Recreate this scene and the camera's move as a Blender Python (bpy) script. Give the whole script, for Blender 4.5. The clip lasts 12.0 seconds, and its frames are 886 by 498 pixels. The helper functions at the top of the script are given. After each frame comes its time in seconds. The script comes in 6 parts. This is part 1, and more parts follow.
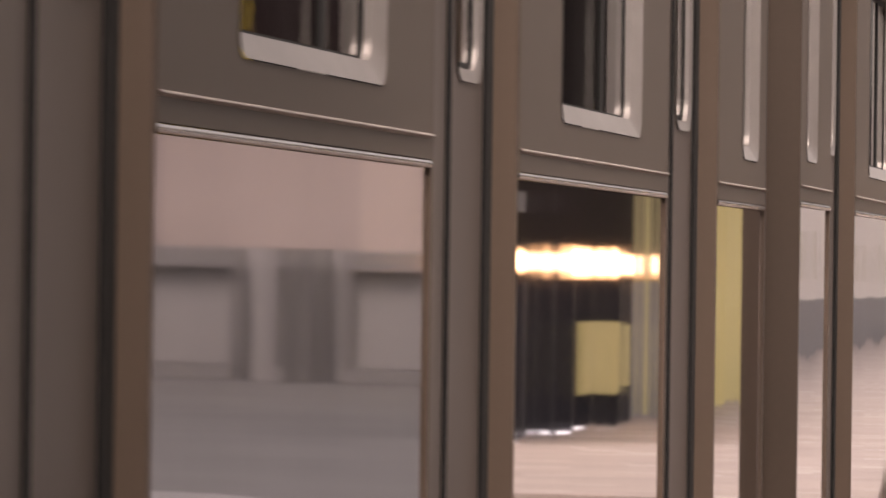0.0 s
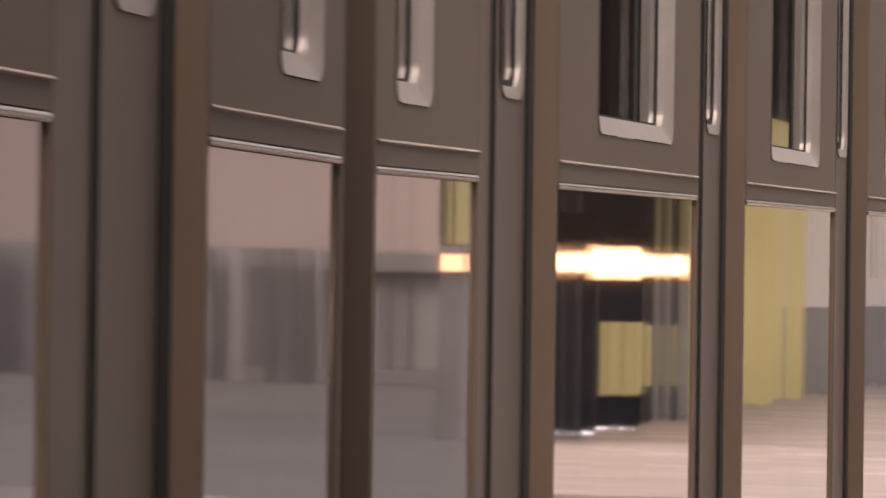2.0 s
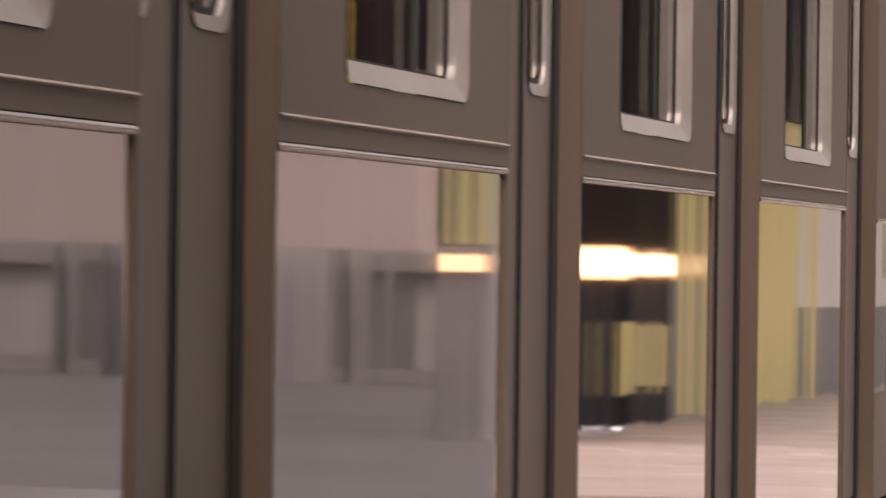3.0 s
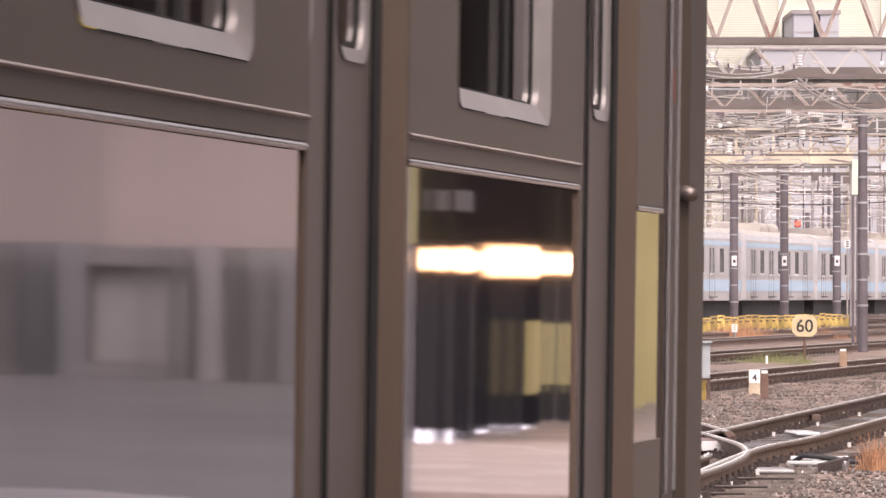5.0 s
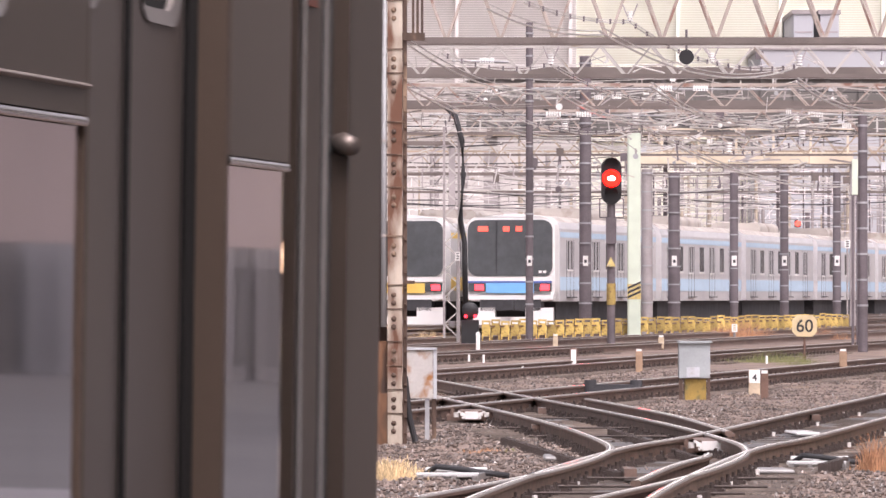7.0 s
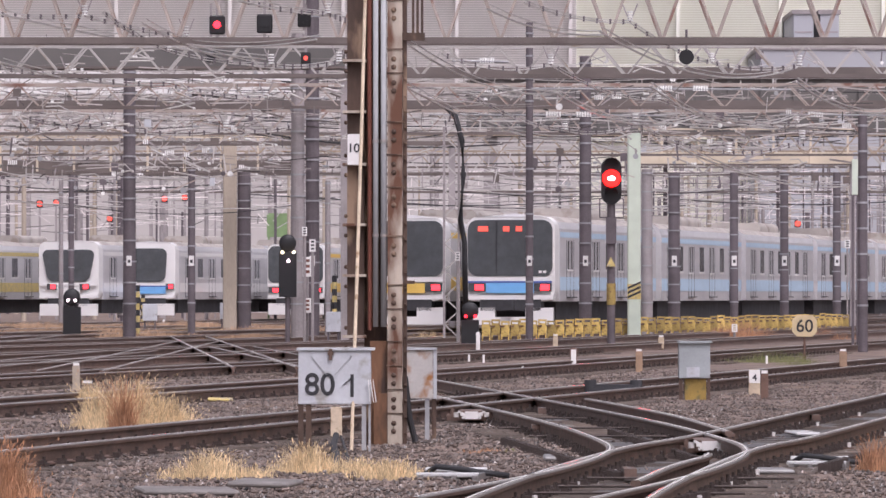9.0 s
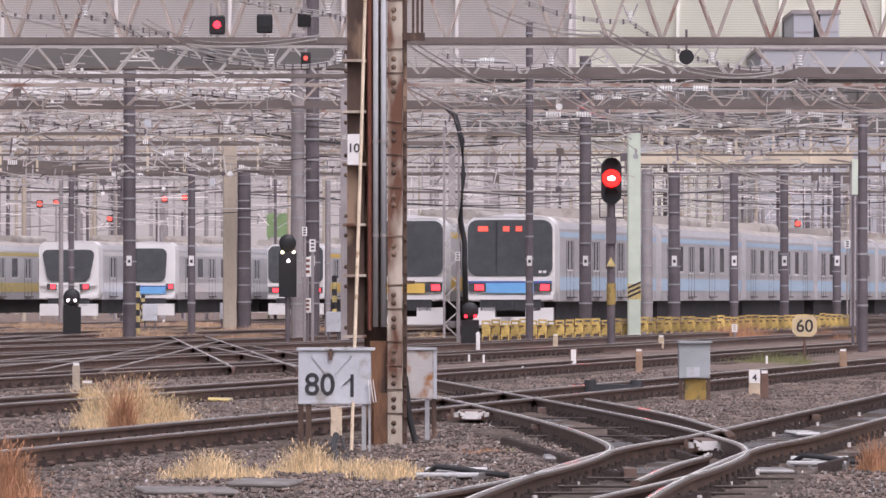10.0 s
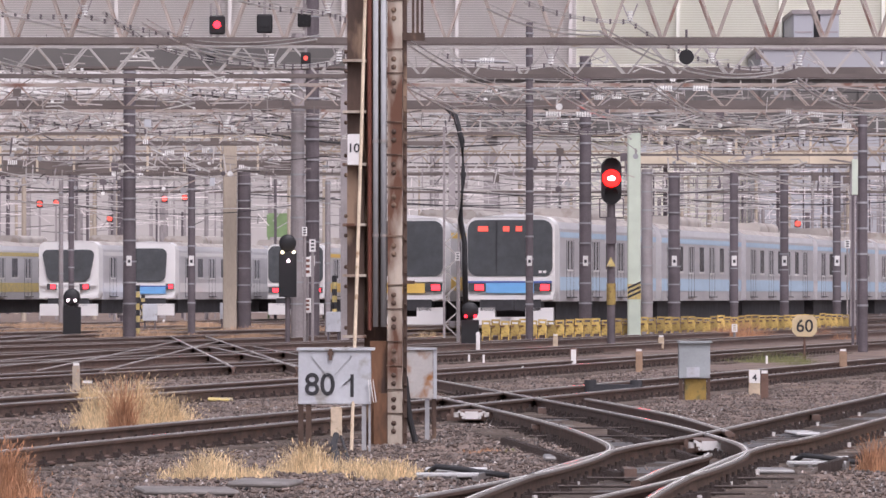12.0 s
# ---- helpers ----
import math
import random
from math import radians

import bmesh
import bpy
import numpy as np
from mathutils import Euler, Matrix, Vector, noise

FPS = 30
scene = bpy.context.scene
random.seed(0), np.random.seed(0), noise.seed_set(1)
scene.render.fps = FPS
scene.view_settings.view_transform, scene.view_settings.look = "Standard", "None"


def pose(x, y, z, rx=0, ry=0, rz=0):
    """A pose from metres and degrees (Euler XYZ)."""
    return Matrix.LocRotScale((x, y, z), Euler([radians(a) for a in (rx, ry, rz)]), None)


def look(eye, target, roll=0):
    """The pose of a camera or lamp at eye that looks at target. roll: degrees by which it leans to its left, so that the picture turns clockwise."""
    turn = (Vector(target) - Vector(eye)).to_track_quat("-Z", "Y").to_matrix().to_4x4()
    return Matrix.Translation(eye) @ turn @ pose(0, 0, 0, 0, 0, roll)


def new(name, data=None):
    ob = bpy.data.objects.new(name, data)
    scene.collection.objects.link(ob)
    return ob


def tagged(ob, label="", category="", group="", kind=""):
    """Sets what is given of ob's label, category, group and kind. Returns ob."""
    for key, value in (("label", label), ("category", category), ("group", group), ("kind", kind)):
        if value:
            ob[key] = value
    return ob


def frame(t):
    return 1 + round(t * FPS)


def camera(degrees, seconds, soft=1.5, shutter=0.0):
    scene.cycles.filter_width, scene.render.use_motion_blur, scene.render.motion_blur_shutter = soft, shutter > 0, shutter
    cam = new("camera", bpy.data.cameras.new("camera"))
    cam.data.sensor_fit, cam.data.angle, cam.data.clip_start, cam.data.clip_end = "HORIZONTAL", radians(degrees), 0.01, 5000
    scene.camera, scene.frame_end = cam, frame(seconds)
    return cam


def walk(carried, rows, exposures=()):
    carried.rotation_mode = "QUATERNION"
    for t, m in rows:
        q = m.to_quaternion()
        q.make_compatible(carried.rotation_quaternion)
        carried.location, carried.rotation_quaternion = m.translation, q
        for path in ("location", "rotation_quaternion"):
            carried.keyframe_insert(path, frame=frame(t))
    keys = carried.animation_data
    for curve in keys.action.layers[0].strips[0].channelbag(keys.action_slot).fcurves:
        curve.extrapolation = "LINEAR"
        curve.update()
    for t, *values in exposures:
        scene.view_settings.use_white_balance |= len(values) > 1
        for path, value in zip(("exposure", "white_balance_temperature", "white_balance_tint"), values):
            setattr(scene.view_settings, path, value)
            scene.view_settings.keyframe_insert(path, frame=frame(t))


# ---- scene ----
cam = camera(8.541, 12.0, soft=1.5, shutter=0.5)
EYE = 1.2
HERE = pose(0, 0, EYE, 90.447, 0, 0)
walk(cam, [(0, HERE), (12, HERE)],
     exposures=[(0, 0.82, 7600, 22), (2.5, 0.72, 7700, 22), (5, 0.88, 6900, 24), (6.9, 0.82, 6600, 24), (7.6, 0.55, 6350, 24), (8.8, 0.15, 6200, 24), (12, 0.15, 6200, 24)])

# ---- light: an overcast, rainy day ----
world = bpy.data.worlds.new("overcast_sky")
scene.world = world
world.use_nodes = True
wn, wl = world.node_tree.nodes, world.node_tree.links
sky = wn.new("ShaderNodeTexSky")
sky.sky_type = "NISHITA"
sky.sun_disc = False
sky.sun_elevation, sky.sun_rotation = radians(57), radians(158)
sky.air_density, sky.dust_density, sky.ozone_density = 1.0, 6.0, 0.6
grey = wn.new("ShaderNodeHueSaturation")
grey.inputs["Saturation"].default_value = 0.18
wl.new(sky.outputs["Color"], grey.inputs["Color"])
wl.new(grey.outputs["Color"], wn["Background"].inputs["Color"])
wn["Background"].inputs["Strength"].default_value = 0.15

sun = new("sun", bpy.data.lights.new("sun", "SUN"))
sun.data.energy, sun.data.angle, sun.data.color = 0.9, radians(35), (1.0, 0.95, 0.9)
sun.matrix_basis = look((0, 0, 50), (-12, 30, 0))


# ---- bearings: sideways and upward offsets in 1/10500 of the distance ahead ----
F = 10500.0


def side(b, d):
    return (b - 784) * d / F


def high(e, d):
    return EYE + (523 - e) * d / F


def ground_d(e, z=-0.15):
    return F * (EYE - z) / (e - 523)


# ---- materials ----
def material(name, base, rough=0.6, metal=0.0, var=0.25, scale=3.0, bump=0.0, fine=40.0, stain=None, stain_amt=0.0,
             stretch=(1, 1, 1), emit=None, glow=0.0, alpha=1.0, trans=0.0, per_object=0.0, per_island=0.0, spec=0.5):
    m = bpy.data.materials.new(name)
    m.use_nodes = True
    n, l = m.node_tree.nodes, m.node_tree.links
    b = n["Principled BSDF"]
    b.inputs["Metallic"].default_value = metal
    b.inputs["Roughness"].default_value = rough
    b.inputs["Specular IOR Level"].default_value = spec
    if trans:
        b.inputs["Transmission Weight"].default_value = trans
    co = n.new("ShaderNodeTexCoord")
    mp = n.new("ShaderNodeMapping")
    mp.inputs["Scale"].default_value = stretch
    l.new(co.outputs["Object"], mp.inputs["Vector"])
    big = n.new("ShaderNodeTexNoise")
    big.inputs["Scale"].default_value, big.inputs["Detail"].default_value = scale, 5
    small = n.new("ShaderNodeTexNoise")
    small.inputs["Scale"].default_value, small.inputs["Detail"].default_value = fine, 3
    l.new(mp.outputs["Vector"], big.inputs["Vector"])
    l.new(mp.outputs["Vector"], small.inputs["Vector"])
    ad = n.new("ShaderNodeMath")
    ad.operation = "MULTIPLY_ADD"
    l.new(small.outputs["Fac"], ad.inputs[0])
    ad.inputs[1].default_value = 0.4
    l.new(big.outputs["Fac"], ad.inputs[2])
    rm = n.new("ShaderNodeMapRange")
    rm.inputs["From Min"].default_value, rm.inputs["From Max"].default_value = 0.45, 0.95
    rm.inputs["To Min"].default_value, rm.inputs["To Max"].default_value = 1 - var, 1 + var
    l.new(ad.outputs[0], rm.inputs["Value"])
    mul = n.new("ShaderNodeMix")
    mul.data_type, mul.blend_type = "RGBA", "MULTIPLY"
    mul.inputs["Factor"].default_value = 1.0
    mul.inputs["A"].default_value = (*base, 1)
    l.new(rm.outputs["Result"], mul.inputs["B"])
    out = mul.outputs["Result"]
    if per_object or per_island:
        oi = n.new("ShaderNodeObjectInfo" if per_object else "ShaderNodeNewGeometry")
        r2 = n.new("ShaderNodeMapRange")
        spread = max(per_object, per_island)
        r2.inputs["To Min"].default_value, r2.inputs["To Max"].default_value = 1 - spread, 1 + spread
        l.new(oi.outputs["Random" if per_object else "Random Per Island"], r2.inputs["Value"])
        m3 = n.new("ShaderNodeMix")
        m3.data_type, m3.blend_type = "RGBA", "MULTIPLY"
        m3.inputs["Factor"].default_value = 1.0
        l.new(out, m3.inputs["A"])
        l.new(r2.outputs["Result"], m3.inputs["B"])
        out = m3.outputs["Result"]
    if stain:
        st = n.new("ShaderNodeTexNoise")
        st.inputs["Scale"].default_value, st.inputs["Detail"].default_value = scale * 1.7, 8
        l.new(mp.outputs["Vector"], st.inputs["Vector"])
        sr = n.new("ShaderNodeMapRange")
        sr.inputs["From Min"].default_value, sr.inputs["From Max"].default_value = 0.62 - 0.25 * stain_amt, 0.72 - 0.2 * stain_amt
        l.new(st.outputs["Fac"], sr.inputs["Value"])
        m2 = n.new("ShaderNodeMix")
        m2.data_type = "RGBA"
        l.new(sr.outputs["Result"], m2.inputs["Factor"])
        l.new(out, m2.inputs["A"])
        m2.inputs["B"].default_value = (*stain, 1)
        out = m2.outputs["Result"]
    l.new(out, b.inputs["Base Color"])
    if bump:
        bp = n.new("ShaderNodeBump")
        bp.inputs["Strength"].default_value, bp.inputs["Distance"].default_value = 1.0, bump
        l.new(ad.outputs[0], bp.inputs["Height"])
        l.new(bp.outputs["Normal"], b.inputs["Normal"])
    if emit:
        b.inputs["Emission Color"].default_value = (*emit, 1)
        b.inputs["Emission Strength"].default_value = glow
    return m


M = {}
# passing train
M["skin"] = material("brushed_steel", (0.185, 0.147, 0.125), 0.5, 0.6, 0.06, 0.8, 0.0006, 9, stretch=(1, 0.25, 1))
M["mirror"] = material("polished_steel", (0.55, 0.50, 0.49), 0.034, 1.0, 0.06, 1.2, 0.00015, 5.0, stretch=(1, 1, 0.05))
M["door_steel"] = material("door_steel", (0.205, 0.168, 0.15), 0.42, 0.6, 0.06, 0.8, 0.0005, 7, stretch=(1, 1, 0.3))
M["lip"] = material("polished_lip", (0.62, 0.57, 0.55), 0.25, 1.0, 0.05, 1.2)
M["jamb"] = material("door_jamb", (0.115, 0.080, 0.060), 0.6, 0.1, 0.06, 1.0)
M["cab_brown"] = material("cab_brown_steel", (0.095, 0.07, 0.056), 0.45, 0.4, 0.08, 1.0)
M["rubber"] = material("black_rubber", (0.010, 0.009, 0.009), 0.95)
M["trim_steel"] = material("bright_trim_steel", (0.42, 0.385, 0.37), 0.55, 0.8, 0.08, 2.0, 0.0006, 12)
M["car_glass"] = material("car_glass", (0.42, 0.42, 0.41), 0.02, 0.0, 0.02, trans=1.0)
M["bead"] = material("dull_bright_bead", (0.33, 0.28, 0.25), 0.5, 0.3, 0.05)
M["dark_inside"] = material("car_interior", (0.07, 0.06, 0.06), 0.7)
M["seat"] = material("seat_cloth", (0.05, 0.045, 0.05), 0.9, 0, 0.3, 12)
M["pale_inside"] = material("pale_panel", (0.62, 0.60, 0.58), 0.6, 0, 0.08)
M["yellow"] = material("yellow_plastic", (0.75, 0.56, 0.06), 0.45, 0, 0.1)
M["pole_steel"] = material("handrail_steel", (0.6, 0.57, 0.55), 0.25, 0.9, 0.08)
M["under"] = material("underframe_grey", (0.07, 0.068, 0.066), 0.75, 0.2, 0.3, 4)
M["red_lamp"] = material("red_lamp", (0.5, 0.02, 0.02), 0.3, emit=(1.0, 0.04, 0.05), glow=3.0)
M["dim_red"] = material("dim_red_sign", (0.4, 0.03, 0.02), 0.4, emit=(1.0, 0.12, 0.08), glow=1.3)
M["warm_lamp"] = material("warm_lamp", (0.9, 0.7, 0.5), 0.4, emit=(1.0, 0.50, 0.22), glow=1.2)
# yard
M["ballast"] = material("ballast", (0.175, 0.128, 0.104), 0.75, 0, 0.5, 0.35, 0.03, 9, stain=(0.19, 0.12, 0.07), stain_amt=0.15)
M["stone"] = material("ballast_stone", (0.118, 0.089, 0.074), 0.27, 0, 0.5, 1.2, 0.004, 30, per_island=0.55)
M["rail_side"] = material("rail_rust", (0.15, 0.098, 0.078), 0.55, 0.2, 0.4, 5, 0.002, 40)
M["rail_top"] = material("rail_head", (0.72, 0.69, 0.66), 0.1, 1.0, 0.12, 3)
# worn steel, so pale that it holds the wet highlight in its colour
M["rail_worn"] = material("worn_rail_band_glint", (0.78, 0.76, 0.74), 0.45, 0.3, 0.1, 3)
M["rail_shoulder"] = material("wet_rail_shoulder", (0.24, 0.20, 0.17), 0.28, 0.6, 0.25, 4)
M["oily"] = material("oily_wet_ballast", (0.040, 0.031, 0.027), 0.33, 0, 0.6, 2.5, 0.02, 16)
M["verge"] = material("tan_dry_verge", (0.46, 0.31, 0.20), 0.85, 0, 0.3, 6, per_island=0.4)
M["sleeper"] = material("wooden_sleeper", (0.085, 0.065, 0.052), 0.85, 0, 0.45, 4, 0.01, 30, per_object=0.3)
M["chair"] = material("rail_chair_iron", (0.06, 0.045, 0.04), 0.6, 0.4, 0.4, 8)
M["plate"] = material("wet_steel_plate", (0.30, 0.29, 0.285), 0.4, 0.5, 0.2, 4)
M["wet_paint"] = material("wet_white_paint", (0.52, 0.52, 0.52), 0.2, 0, 0.15, 3)
M["rust_cream"] = material("rusty_cream_paint", (0.46, 0.40, 0.33), 0.6, 0, 0.25, 2.2, 0.002, 30, stain=(0.13, 0.055, 0.03), stain_amt=0.6, stretch=(1, 1, 0.35))
M["rust_dark"] = material("dark_rusted_steel", (0.095, 0.06, 0.045), 0.7, 0.2, 0.4, 2.5, 0.003, 30, stain=(0.32, 0.22, 0.15), stain_amt=0.25, stretch=(1, 1, 0.3))
M["rust_brown"] = material("orange_brown_rust", (0.17, 0.085, 0.045), 0.75, 0.1, 0.5, 3, 0.003, 30, stain=(0.06, 0.035, 0.025), stain_amt=0.4, stretch=(1, 1, 0.3))
M["pipe_grey"] = material("grey_conduit", (0.34, 0.345, 0.355), 0.75, 0.0, 0.18, 3, stretch=(1, 1, 0.3))
M["pipe_red"] = material("red_brown_pipe", (0.17, 0.055, 0.035), 0.6, 0, 0.3, 3)
M["box_grey"] = material("grey_box_paint", (0.50, 0.52, 0.55), 0.5, 0, 0.14, 3, 0.001, 30, stain=(0.34, 0.33, 0.31), stain_amt=0.15)
M["box_dull"] = material("dull_grey_green_paint", (0.34, 0.37, 0.38), 0.55, 0, 0.14, 3, 0.001, 30)
M["moss_ochre"] = material("mossy_ochre_paint", (0.30, 0.20, 0.05), 0.7, 0, 0.3, 5, stain=(0.16, 0.13, 0.05), stain_amt=0.4)
M["box_rust"] = material("rusty_box_paint", (0.50, 0.48, 0.46), 0.55, 0, 0.15, 3, stain=(0.34, 0.15, 0.05), stain_amt=0.45)
M["black_paint"] = material("black_paint", (0.03, 0.03, 0.035), 0.6, 0, 0.3, 12)
M["white_sign"] = material("white_sign", (0.78, 0.77, 0.75), 0.5, 0, 0.08)
M["cream_sign"] = material("cream_sign", (0.64, 0.52, 0.32), 0.5, 0, 0.12, 6)
M["yellow_paint"] = material("worn_yellow_paint", (0.60, 0.48, 0.18), 0.6, 0, 0.25, 6, stain=(0.34, 0.30, 0.25), stain_amt=0.4)
M["fence_yellow"] = material("worn_fence_paint", (0.50, 0.36, 0.11), 0.65, 0, 0.3, 6, stain=(0.16, 0.09, 0.05), stain_amt=0.3, per_object=0.4)
M["post_cream"] = material("cream_marker_post", (0.55, 0.45, 0.33), 0.7, 0, 0.2, 5, stain=(0.3, 0.2, 0.12), stain_amt=0.2)
M["post_tan"] = material("tan_rusty_post", (0.36, 0.24, 0.16), 0.7, 0, 0.25, 5)
M["post_brown"] = material("brown_marker_post", (0.17, 0.10, 0.075), 0.7, 0, 0.25, 5)
M["pole_dark"] = material("dark_pole_steel", (0.13, 0.11, 0.12), 0.6, 0.1, 0.3, 1.5, 0.002, 20)
# weathered steel, kept lighter so its colour also stands for far haze
M["pole_mid"] = material("weathered_hazy_pole", (0.33, 0.30, 0.30), 0.65, 0.2, 0.25, 1.2, 0.002, 20)
M["concrete"] = material("weathered_concrete", (0.42, 0.36, 0.29), 0.85, 0, 0.2, 1.2, 0.003, 20, stretch=(1, 1, 0.3))
M["mint"] = material("pale_green_paint", (0.58, 0.66, 0.55), 0.55, 0, 0.1, 2)
M["lattice_near"] = material("rust_tinged_lattice", (0.40, 0.34, 0.30), 0.6, 0.15, 0.25, 0.8, stain=(0.24, 0.13, 0.10), stain_amt=0.35)
M["lattice_far"] = material("galvanised_lattice", (0.44, 0.42, 0.40), 0.6, 0.2, 0.2, 0.8, stain=(0.3, 0.25, 0.2), stain_amt=0.2)
M["lattice_tan"] = material("tan_rusted_lattice", (0.36, 0.29, 0.22), 0.65, 0.1, 0.3, 0.8, stain=(0.22, 0.14, 0.09), stain_amt=0.3)
M["chord"] = material("dark_chord_steel", (0.15, 0.125, 0.115), 0.6, 0.2, 0.25, 0.8)
M["walkway"] = material("tan_walkway_beam", (0.60, 0.52, 0.40), 0.65, 0, 0.15, 0.8)
M["wire"] = material("overhead_wire", (0.56, 0.54, 0.52), 0.4, 0.3, 0.1)
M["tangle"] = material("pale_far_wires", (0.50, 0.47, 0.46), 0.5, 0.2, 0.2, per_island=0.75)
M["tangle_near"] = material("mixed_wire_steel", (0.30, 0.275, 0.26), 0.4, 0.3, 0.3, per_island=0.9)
M["wire_dark"] = material("black_cable", (0.03, 0.03, 0.033), 0.8)
M["insulator"] = material("white_insulator", (0.82, 0.82, 0.8), 0.2)
M["signal_black"] = material("signal_black", (0.012, 0.012, 0.014), 0.55)
M["signal_red"] = material("signal_red_lens", (0.6, 0.02, 0.02), 0.2, emit=(1.0, 0.02, 0.03), glow=5.0)
M["signal_core"] = material("signal_lit_core", (1, 0.9, 0.9), 0.2, emit=(1.0, 0.75, 0.78), glow=9.0)
M["main_core"] = material("bright_red_lit_core", (1, 0.8, 0.8), 0.2, emit=(1.0, 0.12, 0.12), glow=30.0)
M["main_red"] = material("bright_red_lens", (0.6, 0.02, 0.02), 0.2, emit=(1.0, 0.004, 0.0), glow=20.0)
M["signal_warm"] = material("signal_warm_lamp", (1, 0.9, 0.6), 0.2, emit=(1.0, 0.85, 0.5), glow=5.0)
M["train_white"] = material("white_train_paint", (0.78, 0.77, 0.76), 0.3, 0, 0.05, 1)
M["train_steel"] = material("stainless_side", (0.66, 0.65, 0.66), 0.42, 0.4, 0.1, 1.0, 0.001, 6, stretch=(1, 0.3, 1))
M["train_roof"] = material("grey_roof", (0.41, 0.375, 0.345), 0.8, 0, 0.25, 0.8, stain=(0.27, 0.23, 0.2), stain_amt=0.3)
M["sky_blue"] = material("sky_blue_band", (0.18, 0.45, 0.80), 0.4, 0, 0.06)
M["deep_blue"] = material("deep_blue_line", (0.07, 0.12, 0.36), 0.4, 0, 0.06)
M["pale_blue"] = material("pale_blue_band", (0.50, 0.66, 0.80), 0.4, 0, 0.06)
M["band_yellow"] = material("yellow_band", (0.74, 0.50, 0.12), 0.4, 0, 0.06)
M["train_glass"] = material("dark_cab_glass", (0.085, 0.092, 0.098), 0.1, 0, 0.2)
M["side_glass"] = material("dark_side_glass", (0.10, 0.10, 0.11), 0.2, 0, 0.2)
M["dark_bogie"] = material("dark_bogie", (0.045, 0.045, 0.05), 0.8, 0, 0.3, 3)
M["straw"] = material("dry_straw_grass", (0.66, 0.50, 0.29), 0.8, 0, 0.3, 6, per_island=0.45)
M["straw_red"] = material("reddish_dry_grass", (0.42, 0.22, 0.12), 0.8, 0, 0.3, 6, per_island=0.45)
M["green_grass"] = material("dull_green_weed", (0.17, 0.18, 0.07), 0.8, 0, 0.3, 6, per_island=0.45)
M["facade"] = material("pale_facade", (0.50, 0.475, 0.46), 0.7, 0, 0.05, 0.05)
M["facade_slat"] = material("pale_louvre", (0.64, 0.61, 0.59), 0.6, 0, 0.05, 0.2)
M["facade_cream"] = material("cream_facade", (0.78, 0.77, 0.66), 0.7, 0, 0.05, 0.05)
M["slat_cream"] = material("cream_louvre", (0.88, 0.88, 0.78), 0.6, 0, 0.05, 0.2)
M["trough"] = material("trough_concrete", (0.19, 0.175, 0.165), 0.8, 0, 0.3, 3)
M["facade_grey"] = material("grey_facade", (0.40, 0.41, 0.44), 0.7, 0, 0.1, 0.05)
M["bridge"] = material("dark_bridge_plate", (0.125, 0.118, 0.112), 0.7, 0, 0.2, 0.4)
M["asphalt"] = material("platform_asphalt", (0.27, 0.27, 0.295), 0.8, 0, 0.2, 1.0)
M["canopy"] = material("canopy_paint", (0.17, 0.175, 0.20), 0.6, 0, 0.2, 0.5)
M["apron"] = material("pale_apron", (0.34, 0.285, 0.27), 0.6, 0, 0.2, 0.8, stain=(0.44, 0.39, 0.38), stain_amt=0.3)
M["hall_floor"] = material("wet_blue_grey_paving", (0.075, 0.075, 0.082), 0.6, 0, 0.2, 0.5)
# wall and dado in three tones each: the fall in light is painted in
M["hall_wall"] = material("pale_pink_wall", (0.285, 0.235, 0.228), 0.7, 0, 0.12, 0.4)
M["hall_wall_mid"] = material("pink_wall_dimmer", (0.245, 0.204, 0.202), 0.7, 0, 0.12, 0.4)
M["hall_wall_dim"] = material("pink_wall_dimmest", (0.205, 0.172, 0.175), 0.7, 0, 0.12, 0.4)
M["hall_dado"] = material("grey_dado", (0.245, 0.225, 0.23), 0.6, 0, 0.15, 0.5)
M["hall_dado_mid"] = material("grey_dado_dimmer", (0.18, 0.172, 0.182), 0.6, 0, 0.18, 0.5)
M["hall_dado_dim"] = material("blue_grey_dado_dimmest", (0.13, 0.132, 0.148), 0.6, 0, 0.2, 0.5)
M["hall_back"] = material("grey_rack_back", (0.17, 0.163, 0.172), 0.7, 0, 0.15, 0.8)
M["hall_rack"] = material("dark_rack_paint", (0.115, 0.11, 0.118), 0.7, 0, 0.2, 0.8)
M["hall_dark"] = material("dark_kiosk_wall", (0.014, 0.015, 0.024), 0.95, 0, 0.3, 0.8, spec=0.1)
# brown-black of the fascias; above the walls it holds a canopy's shade
M["hall_brown"] = material("brown_fascia_shade", (0.018, 0.012, 0.013), 0.95, 0, 0.3, 0.8, spec=0.1)
M["hall_grey"] = material("blue_grey_panel", (0.26, 0.26, 0.275), 0.6, 0, 0.2, 0.5)
M["hall_white"] = material("white_hoarding", (0.84, 0.81, 0.79), 0.6, 0, 0.12, 0.5)
M["hall_yellow"] = material("yellow_hoarding", (0.86, 0.77, 0.34), 0.6, 0, 0.12, 0.6)
M["hall_olive"] = material("olive_panel", (0.30, 0.27, 0.13), 0.6, 0, 0.12, 0.6)
M["warm_core"] = material("warm_lamp_core", (0.9, 0.8, 0.6), 0.4, emit=(1.0, 0.72, 0.45), glow=7.0)
M["cool_lamp"] = material("cool_white_lamp", (0.9, 0.9, 1.0), 0.4, emit=(0.85, 0.88, 1.0), glow=3.0)
M["green_net"] = material("green_net", (0.20, 0.30, 0.14), 0.8, 0, 0.2, 2)


